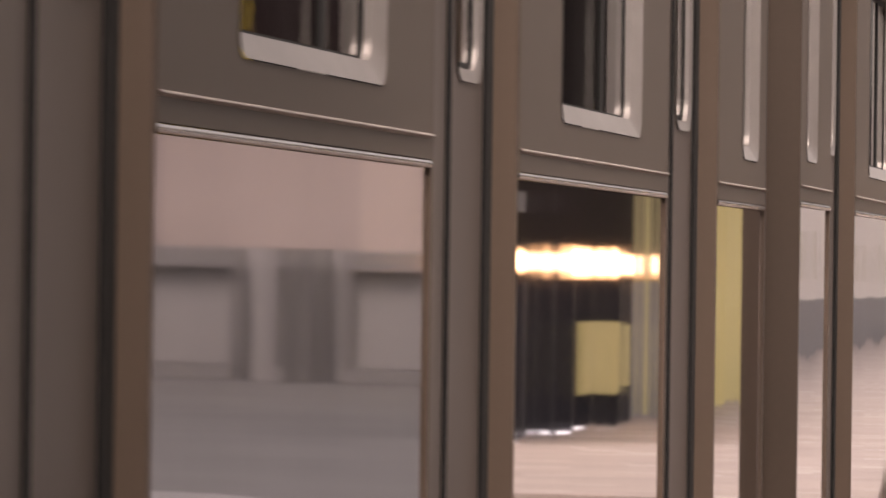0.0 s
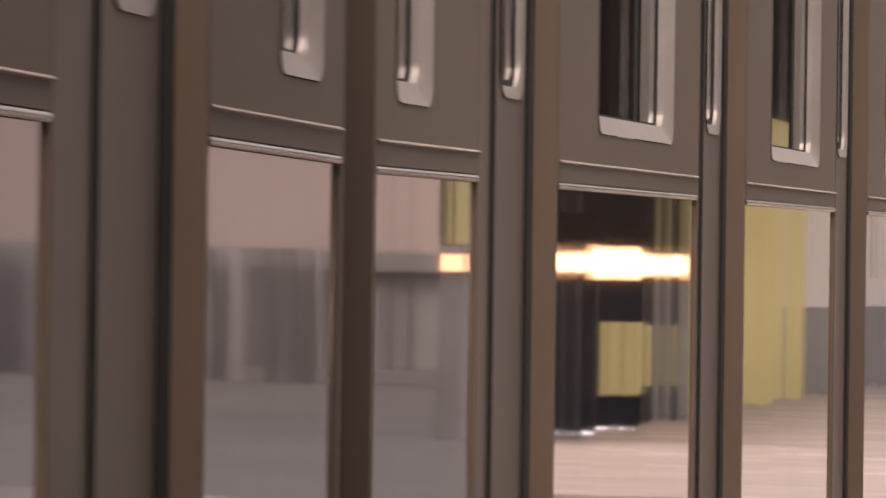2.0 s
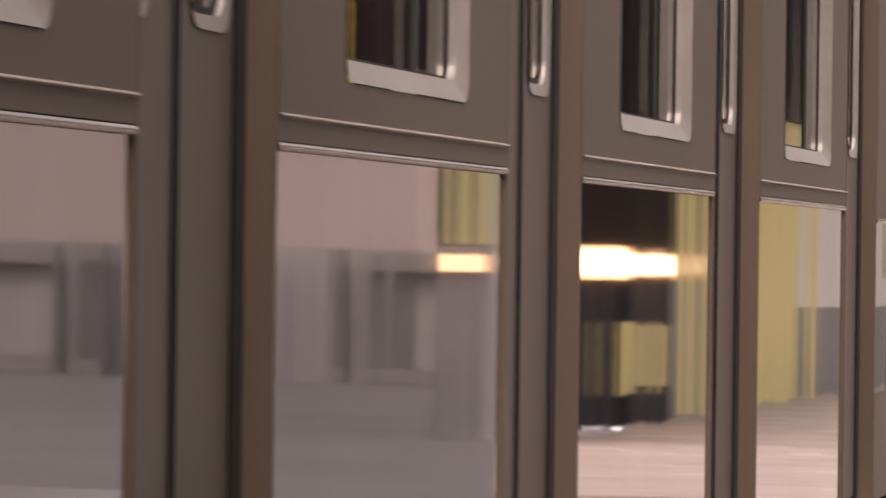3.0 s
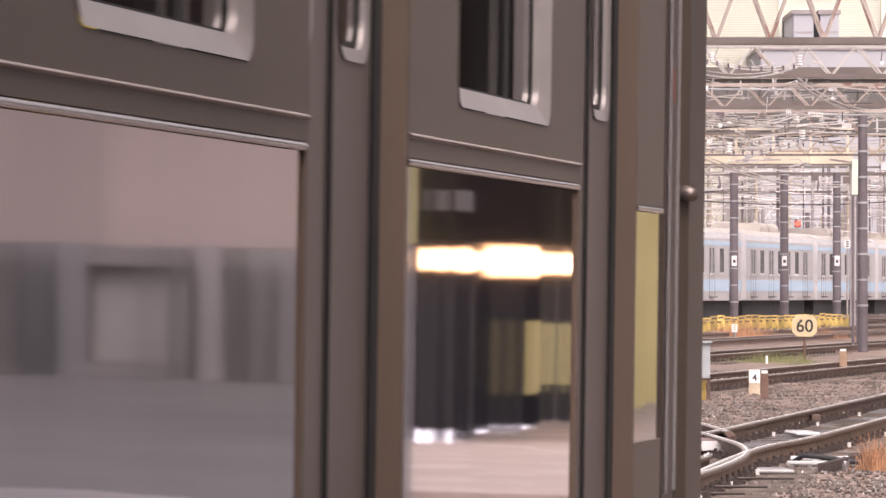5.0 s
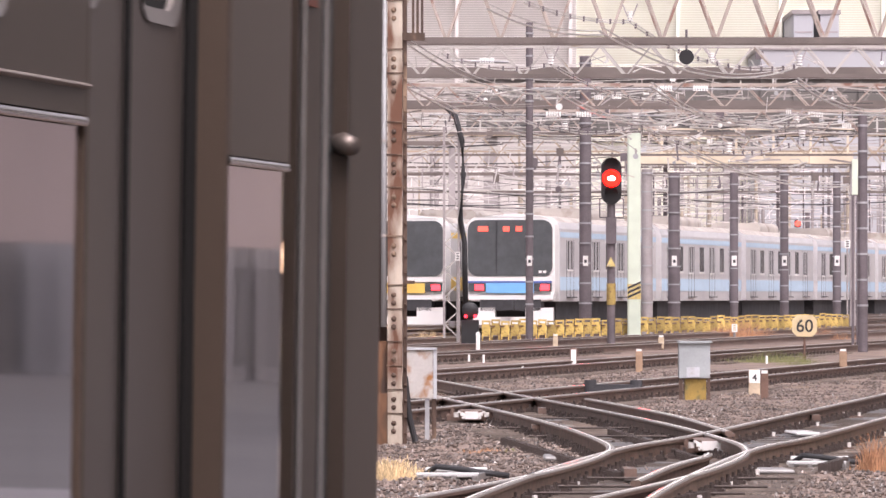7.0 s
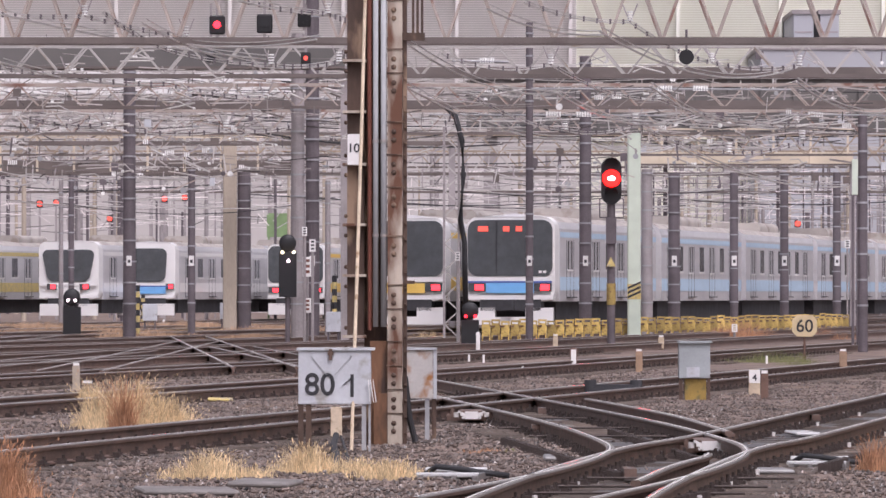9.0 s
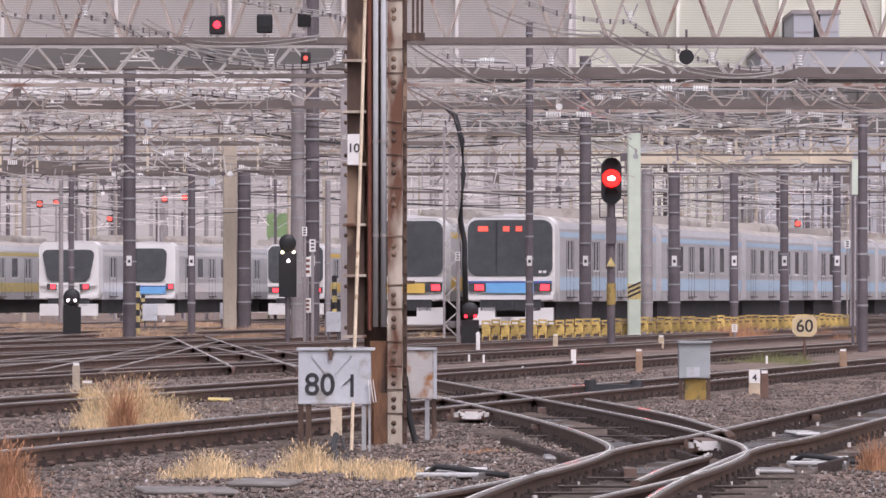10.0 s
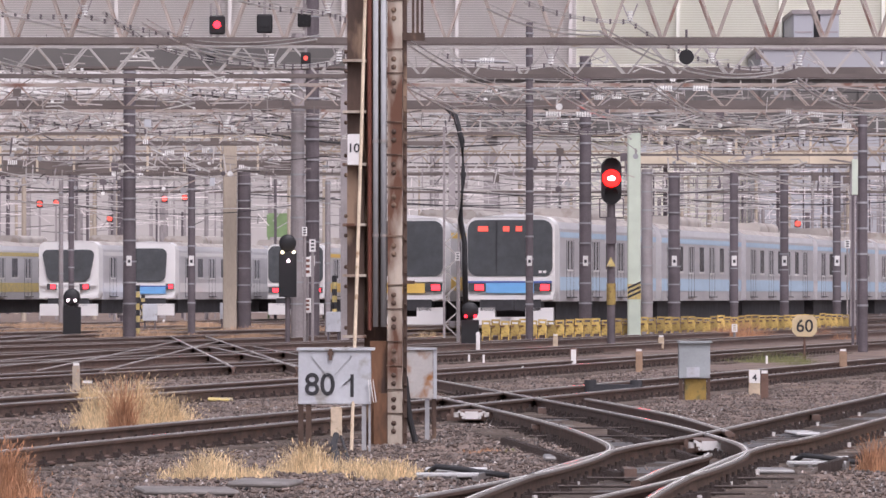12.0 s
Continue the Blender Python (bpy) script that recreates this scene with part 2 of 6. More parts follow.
# ---- mesh helpers ----
def box(bm, x0, x1, y0, y1, z0, z1, m=None):
    vs = [bm.verts.new(Vector((x, y, z)) if m is None else m @ Vector((x, y, z)))
          for x in (x0, x1) for y in (y0, y1) for z in (z0, z1)]
    for f in ((0, 1, 3, 2), (4, 6, 7, 5), (0, 4, 5, 1), (2, 3, 7, 6), (0, 2, 6, 4), (1, 5, 7, 3)):
        bm.faces.new([vs[i] for i in f])


def beam(bm, a, b, w, h=None, up=(0, 0, 1)):
    """A square bar from a to b."""
    a, b = Vector(a), Vector(b)
    d = (b - a)
    if d.length < 1e-6:
        return
    q = d.to_track_quat("Y", "Z").to_matrix().to_4x4()
    h = h or w
    box(bm, -w / 2, w / 2, 0, d.length, -h / 2, h / 2, Matrix.Translation(a) @ q)


def tube(bm, pts, r, n=6):
    pts = [Vector(p) for p in pts]
    rings = []
    for i, p in enumerate(pts):
        d = (pts[min(i + 1, len(pts) - 1)] - pts[max(i - 1, 0)]).normalized()
        q = d.to_track_quat("Z", "Y").to_matrix()
        rr = r[i] if isinstance(r, (list, tuple)) else r
        rings.append([bm.verts.new(p + q @ Vector((rr * math.cos(2 * math.pi * k / n), rr * math.sin(2 * math.pi * k / n), 0))) for k in range(n)])
    for a, b in zip(rings, rings[1:]):
        for k in range(n):
            bm.faces.new((a[k], a[(k + 1) % n], b[(k + 1) % n], b[k]))
    bm.faces.new(rings[0][::-1])
    bm.faces.new(rings[-1])


def rod(bm, x, y, z0, z1, r, n=10, r2=None):
    tube(bm, [(x, y, z0), (x, y, z1)], [r, r if r2 is None else r2], n)


def ball(bm, c, r, sx=1, sy=1, sz=1, n=10):
    m = Matrix.Translation(c) @ Matrix.Diagonal((sx, sy, sz, 1))
    bmesh.ops.create_uvsphere(bm, u_segments=n, v_segments=max(5, n // 2), radius=r, matrix=m)


def disc(bm, c, r, depth, n=16):
    """A short cylinder that faces the viewer, along y."""
    tube(bm, [(c[0], c[1], c[2]), (c[0], c[1] + depth, c[2])], r, n)


def mesh(name, bm, mat, smooth=False):
    bmesh.ops.recalc_face_normals(bm, faces=bm.faces)
    d = bpy.data.meshes.new(name)
    bm.to_mesh(d)
    bm.free()
    for mm in (mat if isinstance(mat, (list, tuple)) else [mat]):
        d.materials.append(M[mm])
    if smooth:
        d.polygons.foreach_set("use_smooth", [True] * len(d.polygons))
    return d


def part(name, bm, mat, parent, label="", smooth=False):
    ob = new(name, mesh(name, bm, mat, smooth))
    ob.parent = parent
    if label:
        tagged(ob, label)
    return ob


def thing(name, label, category, m=None, group="", kind=""):
    ob = new(name)
    ob.empty_display_size = 0.1
    if m is not None:
        ob.matrix_basis = m
    return tagged(ob, label, category, group, kind)


def solid(name, bm, mat, label, category="", group="", kind="", smooth=False):
    return tagged(new(name, mesh(name, bm, mat, smooth)), label, category, group, kind)


def rounded(y0, y1, z0, z1, r, n=6):
    """A rounded rectangle's corners in the y-z plane, in order."""
    out = []
    for cy, cz, a in ((y1 - r, z1 - r, 0), (y0 + r, z1 - r, 90), (y0 + r, z0 + r, 180), (y1 - r, z0 + r, 270)):
        for k in range(n + 1):
            t = radians(a + 90 * k / n)
            out.append((cy + r * math.cos(t), cz + r * math.sin(t)))
    return out


def ring(bm, outer, inner, xo, xi, back=None):
    """A frame between two loops of equal count; back: gives the inner edge a reveal to that depth."""
    a = [bm.verts.new((xo, y, z)) for y, z in outer]
    b = [bm.verts.new((xi, y, z)) for y, z in inner]
    k = len(a)
    for i in range(k):
        bm.faces.new((a[i], a[(i + 1) % k], b[(i + 1) % k], b[i]))
    if back is not None:
        c = [bm.verts.new((back, y, z)) for y, z in inner]
        for i in range(k):
            bm.faces.new((b[i], b[(i + 1) % k], c[(i + 1) % k], c[i]))


def plate_with_hole(bm, y0, y1, z0, z1, hole, x, back):
    """A flat sheet with a window hole; hole is a loop round its centre."""
    fine = []
    for a, b in zip(hole, hole[1:] + hole[:1]):
        k = max(1, int(math.hypot(b[0] - a[0], b[1] - a[1]) / 0.06))
        fine += [(a[0] + (b[0] - a[0]) * i / k, a[1] + (b[1] - a[1]) * i / k) for i in range(k)]
    hole = fine
    cy = sum(p[0] for p in hole) / len(hole)
    cz = sum(p[1] for p in hole) / len(hole)
    outer = []
    for y, z in hole:
        dy, dz = y - cy, z - cz
        ky = ((y1 - cy) / dy) if dy > 1e-9 else ((y0 - cy) / dy) if dy < -1e-9 else 1e9
        kz = ((z1 - cz) / dz) if dz > 1e-9 else ((z0 - cz) / dz) if dz < -1e-9 else 1e9
        k = min(ky, kz)
        outer.append((cy + dy * k, cz + dz * k))
    # the sheet's corners, one added fan triangle each
    ring(bm, outer, hole, x, x, back)
    corner = ((y1, z1), (y0, z1), (y0, z0), (y1, z0))
    for c in corner:
        best = None
        for j in range(len(outer)):
            a, b = outer[j], outer[(j + 1) % len(outer)]
            on_y = abs(a[0] - c[0]) < 1e-6 and abs(b[1] - c[1]) < 1e-6
            on_z = abs(a[1] - c[1]) < 1e-6 and abs(b[0] - c[0]) < 1e-6
            if (on_y or on_z) and not (abs(a[0] - b[0]) < 1e-6 or abs(a[1] - b[1]) < 1e-6):
                best = (a, b)
        if best:
            bm.faces.new([bm.verts.new((x, p[0], p[1])) for p in (best[0], c, best[1])])


# ---- the passing train: local x = outward from its side, y = along it, z up ----
RIDGE, GLOSS, SILL, PANE, BASE, TOP = 1.615, 1.556, 1.714, 1.775, 0.20, 3.35
W2, PITCH, END = 1.666, 4.82, 9.53


def side_section(car, y0, y1, w0, w1, plain=False):
    """A length of body side: matt upper sheet with its window, a bead, and a polished lower sheet."""
    bm = bmesh.new()
    if plain:
        box(bm, -0.06, 0.0, y0, y1, 1.515, TOP)
        part("upper_sheet", bm, "skin", car)
    else:
        hole = rounded(w0, w1, SILL, 2.62, 0.07)
        plate_with_hole(bm, y0, y1, GLOSS, TOP, hole, 0.0, -0.05)
        bmesh.ops.remove_doubles(bm, verts=bm.verts[:], dist=1e-5)
        sheet = part("upper_sheet", bm, "skin", car)
        for a in (y0, y1 - 0.02):
            bm = bmesh.new()
            box(bm, -0.06, -0.001, a, a + 0.02, GLOSS, TOP)
            part("edge_flange", bm, "skin", sheet)
        bm = bmesh.new()
        inner = rounded(w0 + 0.03, w1 - 0.03, PANE, 2.59, 0.055)
        ring(bm, rounded(w0 + 0.002, w1 - 0.002, SILL + 0.002, 2.618, 0.068), inner, 0.004, -0.03, -0.07)
        part("window_frame", bm, "trim_steel", sheet, "bright steel window frame with a broad sloping sill")
        bm = bmesh.new()
        box(bm, -0.06, -0.054, w0 + 0.02, w1 - 0.02, PANE - 0.02, 2.6)
        g = part("window_pane", bm, "car_glass", sheet)
        bm = bmesh.new()
        ring(bm, inner, rounded(w0 + 0.07, w1 - 0.07, PANE + 0.01, 2.56, 0.04), -0.05, -0.051, -0.053)
        part("gasket", bm, "rubber", sheet, "black rubber window gasket")
        g.visible_shadow = False
        bm = bmesh.new()
        ym = w0 + (w1 - w0) * 0.66
        if w1 - w0 > 1:
            box(bm, -0.075, -0.048, ym, ym + 0.07, PANE - 0.01, 2.6)
            part("window_mullion", bm, "rubber", sheet)
        bm = bmesh.new()
        n = 8
        prof = [(0.008 * math.sin(math.pi * k / n), RIDGE - 0.007 + 0.013 * k / n) for k in range(n + 1)]
        for (xa, za), (xb, zb) in zip(prof, prof[1:]):
            bm.faces.new([bm.verts.new(v) for v in ((xa + 0.001, y0, za), (xa + 0.001, y1, za), (xb + 0.001, y1, zb), (xb + 0.001, y0, zb))])
        part("bead", bm, "bead", car, "raised steel bead")
    zt = GLOSS if not plain else 1.515
    lo = BASE
    if plain:
        lo = 0.70
        bm = bmesh.new()
        box(bm, -0.06, 0.0, y0, y1, BASE, lo)
        part("skirt_sheet", bm, "skin", car)
    bm = bmesh.new()
    # the polished sheet is very slightly wavy, as thin rolled steel is
    n = 70
    vs = []
    ends = [0.0, 0.008, 0.016, 0.024, 0.034]
    for y in [y0 + e for e in ends] + [y0 + (y1 - y0) * i / n for i in range(1, n)] + [y1 - e for e in reversed(ends)]:
        x = -0.012 + 0.0003 * math.sin(5.3 * y + y0) + 0.000032 * math.sin(19 * y) + 0.000009 * math.sin(47 * y + 2 * y0)
        # its ends are pressed over a little
        x += 0.6 * max(0.0, y0 + 0.03 - y) ** 2 - 0.6 * max(0.0, y - y1 + 0.03) ** 2
        vs.append((bm.verts.new((x, y, lo)), bm.verts.new((x, y, zt - 0.012))))
    for a, b in zip(vs, vs[1:]):
        bm.faces.new((a[0], b[0], b[1], a[1]))
    sheet = part("lower_sheet", bm, "mirror", car, "polished steel lower side that mirrors the station", smooth=True)
    bm = bmesh.new()
    box(bm, -0.08, -0.02, y0, y1, lo, zt)
    part("backing", bm, "under", sheet)
    bm = bmesh.new()
    # a rolled, polished lip under the upper sheet
    n = 8
    roll = []
    for k in range(n + 1):
        a = radians(-50 + 130 * k / n)
        roll.append((-0.008 + 0.011 * math.cos(a), zt - 0.012 + 0.012 * math.sin(a)))
    for (xa, za), (xb, zb) in zip(roll, roll[1:]):
        bm.faces.new([bm.verts.new(v) for v in ((xa, y0, za), (xa, y1, za), (xb, y1, zb), (xb, y0, zb))])
    bmesh.ops.remove_doubles(bm, verts=bm.verts, dist=1e-5)
    part("edge_strip", bm, "lip", car, "polished rolled lip above the lower sheet", smooth=True)


def doorway(car, yc):
    """A recessed pair of door leaves with their jambs."""
    y0, y1 = yc - (PITCH / 2 - W2), yc + (PITCH / 2 - W2)
    r = -0.085
    for s, a, b in ((0, y0 + 0.03, yc - 0.012), (1, yc + 0.012, y1 - 0.03)):
        bm = bmesh.new()
        wa, wb = (a + 0.14, b - 0.24) if s == 0 else (a + 0.12, b - 0.14)
        hole = rounded(wa, wb, SILL + 0.075, 2.66, 0.1)
        plate_with_hole(bm, a, b, BASE + 0.02, 2.95, hole, r, r - 0.03)
        bmesh.ops.remove_doubles(bm, verts=bm.verts[:], dist=1e-5)
        leaf = part("door_leaf", bm, "door_steel", car)
        bm = bmesh.new()
        ring(bm, hole, rounded(wa + 0.025, wb - 0.025, SILL + 0.11, 2.63, 0.08), r + 0.006, r - 0.004, r - 0.04)
        part("window_frame", bm, "trim_steel", leaf)
        bm = bmesh.new()
        ring(bm, rounded(wa + 0.026, wb - 0.026, SILL + 0.111, 2.629, 0.08), rounded(wa + 0.06, wb - 0.06, SILL + 0.13, 2.6, 0.06), r - 0.018, r - 0.02, r - 0.023)
        part("gasket", bm, "rubber", leaf)
        bm = bmesh.new()
        box(bm, r - 0.03, r - 0.024, wa + 0.01, wb - 0.01, SILL + 0.085, 2.64)
        g = part("window_pane", bm, "car_glass", leaf)
        g.visible_shadow = False
    bm = bmesh.new()
    box(bm, r - 0.02, r + 0.012, yc - 0.012, yc + 0.012, BASE, 2.95)
    part("door_seal", bm, "rubber", car)
    bm = bmesh.new()
    box(bm, -0.16, -0.003, y1 - 0.03, y1 - 0.001, BASE, 3.0)
    part("door_jamb", bm, "jamb", car)
    # pocket seal, widened so that its black stands for the recess's shade
    bm = bmesh.new()
    box(bm, r - 0.01, r + 0.014, y1 - 0.125, y1 - 0.031, BASE, 2.95)
    part("shaded_pocket_seal", bm, "rubber", car)
    bm = bmesh.new()
    box(bm, -0.16, -0.003, y0 + 0.001, y0 + 0.03, BASE, 3.0)
    part("door_jamb", bm, "jamb", car)
    bm = bmesh.new()
    box(bm, -0.16, -0.002, y0, y1, 2.95, TOP)
    part("door_header", bm, "skin", car)
    bm = bmesh.new()
    box(bm, -0.18, 0.0, y0, y1, BASE - 0.04, BASE)
    part("door_step", bm, "trim_steel", car)


def train_car(label, rear_cab):
    car = thing("train_car", label, "train car", group="cars of the passing train")
    for k in (-1, 0, 1):
        side_section(car, k * PITCH - W2, k * PITCH + W2, k * PITCH - 0.86, k * PITCH + 0.96)
    side_section(car, -END, -2 * PITCH + W2, -9.28, -8.74)
    if not rear_cab:
        side_section(car, 2 * PITCH - W2, END, 8.73, 9.27)
    else:
        side_section(car, 2 * PITCH - W2, 8.70, 0, 0, plain=True)
    for k in (-1.5, -0.5, 0.5, 1.5):
        doorway(car, k * PITCH)
    rear = 10.2 if rear_cab else END
    # far side with open window bays, roof, floor, ends
    bm = bmesh.new()
    box(bm, -2.95, -2.9, -END, rear, BASE, 1.8)
    box(bm, -2.95, -2.9, -END, rear, 2.6, TOP)
    y = -END
    while y < rear - 0.4:
        box(bm, -2.95, -2.9, y, min(y + 4.3, rear), 1.8, 2.6)
        y += 4.82
    part("far_side", bm, "dark_inside", car)
    bm = bmesh.new()
    prof = [(0.0, TOP), (-0.12, 3.55), (-0.45, 3.68), (-1.475, 3.74), (-2.5, 3.68), (-2.83, 3.55), (-2.95, TOP)]
    for (xa, za), (xb, zb) in zip(prof, prof[1:]):
        bm.faces.new([bm.verts.new(v) for v in ((xa, -END, za), (xa, rear, za), (xb, rear, zb), (xb, -END, zb))])
    for yy in (-END, rear):
        bm.faces.new([bm.verts.new((x, yy, z)) for x, z in prof])
    part("roof", bm, "train_roof", car)
    bm = bmesh.new()
    box(bm, -2.9, -0.17, -END + 0.05, rear - 0.05, 0.9, 0.96)
    part("cabin_floor", bm, "dark_inside", car)
    bm = bmesh.new()
    box(bm, -2.9, -0.07, -END + 0.05, rear - 0.05, 3.0, 3.04)
    part("cabin_ceiling", bm, "pale_inside", car)
    for k in (-1, 0, 1):
        bm = bmesh.new()
        yc = k * PITCH
        box(bm, -2.88, -2.3, yc - 1.5, yc + 1.5, 1.0, 1.35)
        box(bm, -2.88, -2.72, yc - 1.5, yc + 1.5, 1.35, 1.75)
        part("bench", bm, "seat", car)
        bm = bmesh.new()
        box(bm, -0.7, -0.1, yc + 1.46, yc + 1.5, 1.0, 2.3)
        part("bench_screen", bm, "dark_inside", car)
        bm = bmesh.new()
        box(bm, -0.14, -0.11, yc - 0.42, yc - 0.16, 1.66, 2.3)
        part("hanging_poster", bm, "yellow", car, "yellow notice hung inside the window")
        # black sheets added behind the pane stand for the unlit inside
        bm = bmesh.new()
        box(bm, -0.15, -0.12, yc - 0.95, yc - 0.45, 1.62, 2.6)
        part("dark_window_sheet", bm, "rubber", car, "black sheet added for the dark inside behind the window")
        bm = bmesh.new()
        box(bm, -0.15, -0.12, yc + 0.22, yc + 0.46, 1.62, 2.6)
        part("dark_window_sheet", bm, "rubber", car, "black sheet added for the dark inside behind the window")
        bm = bmesh.new()
        n = 8
        arc = [(-0.17 + 0.07 * math.sin(math.pi * k / n), yc + 0.48 + 0.42 * k / n) for k in range(n + 1)]
        near_face = [(bm.verts.new((x, y, 1.62)), bm.verts.new((x, y, 2.5))) for x, y in arc]
        far_face = [(bm.verts.new((x - 0.02, y, 1.62)), bm.verts.new((x - 0.02, y, 2.5))) for x, y in arc]
        for row in (near_face, far_face):
            for p, q in zip(row, row[1:]):
                bm.faces.new((p[0], q[0], q[1], p[1]))
        for p, q, u, v in zip(near_face, near_face[1:], far_face, far_face[1:]):
            bm.faces.new((p[1], q[1], v[1], u[1])), bm.faces.new((p[0], q[0], v[0], u[0]))
        for p, u in ((near_face[0], far_face[0]), (near_face[-1], far_face[-1])):
            bm.faces.new((p[0], p[1], u[1], u[0]))
        part("pale_screen", bm, "pale_inside", car, "curved pale draught screen inside the window")
    bm = bmesh.new()
    box(bm, -2.7, -0.25, -8.8, rear - 0.9, 0.1, BASE)
    part("underframe", bm, "under", car)
    for yb in (-6.9, 6.9):
        bm = bmesh.new()
        box(bm, -2.45, -2.3, yb - 1.5, yb + 1.5, 0.3, 0.62)
        box(bm, -0.65, -0.5, yb - 1.5, yb + 1.5, 0.3, 0.62)
        box(bm, -2.4, -0.6, yb - 0.25, yb + 0.25, 0.35, 0.6)
        bogie = part("bogie", bm, "under", car)
        for dy in (-1.05, 1.05):
            bm = bmesh.new()
            for x in (-2.05, -0.95):
                tube(bm, [(x, yb + dy, 0.43), (x + 0.1, yb + dy, 0.43)], 0.42, 20)
            tube(bm, [(-2.05, yb + dy, 0.43), (-0.9, yb + dy, 0.43)], 0.08, 8)
            part("wheelset", bm, "rail_side", bogie)
    bm = bmesh.new()
    box(bm, -2.95, 0.0, -END - 0.04, -END, BASE, TOP)
    part("end_wall", bm, "cab_brown", car)
    if not rear_cab:
        bm = bmesh.new()
        box(bm, -2.95, 0.0, END, END + 0.04, BASE, TOP)
        part("end_wall", bm, "cab_brown", car)
        bm = bmesh.new()
        for k in range(6):
            box(bm, -2.0 - 0.02 * (k % 2), -0.95 + 0.02 * (k % 2), END + 0.05 + 0.07 * k, END + 0.11 + 0.07 * k, 1.0, 3.0)
        part("gangway_bellows", bm, "rubber", car)
    else:
        bm = bmesh.new()
        box(bm, -0.14, -0.05, 8.70, 8.83, BASE, TOP)
        part("door_gap", bm, "rubber", car, "dark recess beside the cab door")
        bm = bmesh.new()
        box(bm, -0.14, -0.012, 8.83, 9.2, BASE, TOP)
        bmesh.ops.bevel(bm, geom=bm.edges[:], offset=0.03, segments=2, affect="EDGES")
        part("cab_door", bm, "cab_brown", car)
        bm = bmesh.new()
        box(bm, -0.14, -0.045, 9.2, 9.56, BASE, TOP)
        part("cab_window", bm, "train_glass", car, "dark narrow cab window")
        bm = bmesh.new()
        tube(bm, [(0.0, 8.86, 0.5), (0.0, 8.86, 2.7)], 0.009, 8)
        tube(bm, [(-0.02, 9.26, 0.5), (-0.02, 9.26, 2.7)], 0.011, 8)
        part("handrail", bm, "pole_steel", car, "slim steel cab handrails")
        bm = bmesh.new()
        tube(bm, [(-0.05, 9.56, 1.582), (-0.015, 9.52, 1.582), (0.014, 9.48, 1.576)], [0.026, 0.03, 0.024], 12)
        part("marker_lamp", bm, "door_steel", car, "small pale lamp housing on the corner post", smooth=True)
        # rounded corner post and the sloping cab end
        bm = bmesh.new()
        pts = [(-0.004, 9.55), (-0.004, 10.02), (-0.03, 10.14), (-0.1, 10.23), (-0.3, 10.29), (-1.475, 10.36), (-2.65, 10.29), (-2.95, 10.0)]
        for (xa, ya), (xb, yb) in zip(pts, pts[1:]):
            bm.faces.new([bm.verts.new(v) for v in ((xa, ya, BASE - 0.2), (xb, yb, BASE - 0.2), (xb, yb, TOP), (xa, ya, TOP))])
        box(bm, -0.14, -0.004, 9.52, 9.56, BASE - 0.2, TOP)
        part("cab_end", bm, "cab_brown", car, "rounded brown-grey cab end with corner post")
        bm = bmesh.new()
        box(bm, -0.02, -0.006, 8.95, 9.08, 1.9, 2.02)
        part("side_lamp", bm, "pipe_red", car, "small unlit dark red side lamp")
    return car


car_ahead = train_car("grey stainless train car with polished lower side, on the near track", False)
car_rear = train_car("last stainless train car with rounded cab end, on the near track", True)


# ---- ground ----
def relief(x, y):
    """Height of the ballast above its mean."""
    return 0.035 * noise.noise((x * 0.6, y * 0.25, 0)) + 0.03 * noise.noise((x * 2.2, y * 1.3, 5))


def ground():
    bm = bmesh.new()
    xs = [-1500, -300, -60] + [-14 + 0.25 * i for i in range(137)] + [60, 300, 1500]
    ys = [-300, -30, 20, 33] + [36 + 0.5 * i for i in range(120)] + [96 + 4 * i for i in range(40)] + [300, 600, 3000]
    grid = [[bm.verts.new((x, y, -0.17 + (relief(x, y) if -14 <= x <= 20 and 36 <= y < 140 else 0))) for y in ys] for x in xs]
    for a, b in zip(grid, grid[1:]):
        for j in range(len(ys) - 1):
            bm.faces.new((a[j], b[j], b[j + 1], a[j + 1]))
    return solid("ground", bm, "ballast", "wet dark grey-brown ballast of the yard", "ground", kind="structure", smooth=True)


ground()


NEAR = ((27, 36, 46.2, 51.5, 66, 90), (0.1, 0.75, 1.86, 2.75, 4.95, 8.6))
BRANCH = ((35.3, 40.6, 46, 50.6, 58, 71, 88), (0.35, 1.25, 1.82, 1.80, 1.42, 0.45, -0.9))


def greasy_strip():
    """Dark, oily ballast between the rails through the points."""
    for line, y1 in ((NEAR, 76), (BRANCH, 74)):
        bm = bmesh.new()
        rows = []
        y = 34.0
        while y < y1:
            xc = float(np.interp(y, *line))
            rows.append([bm.verts.new((xc + u, y, -0.163 + (0.006 if line is NEAR else 0.0) + relief(xc + u, y) * 0.9)) for u in (-0.62, -0.4, -0.2, 0.0, 0.2, 0.4, 0.62)])
            y += 0.4
        for a, b in zip(rows, rows[1:]):
            for k in range(6):
                bm.faces.new((a[k], a[k + 1], b[k + 1], b[k]))
        solid("oily_ballast", bm, "oily", "dark oily wet ballast between the rails", "ballast", kind="structure", smooth=True)


greasy_strip()


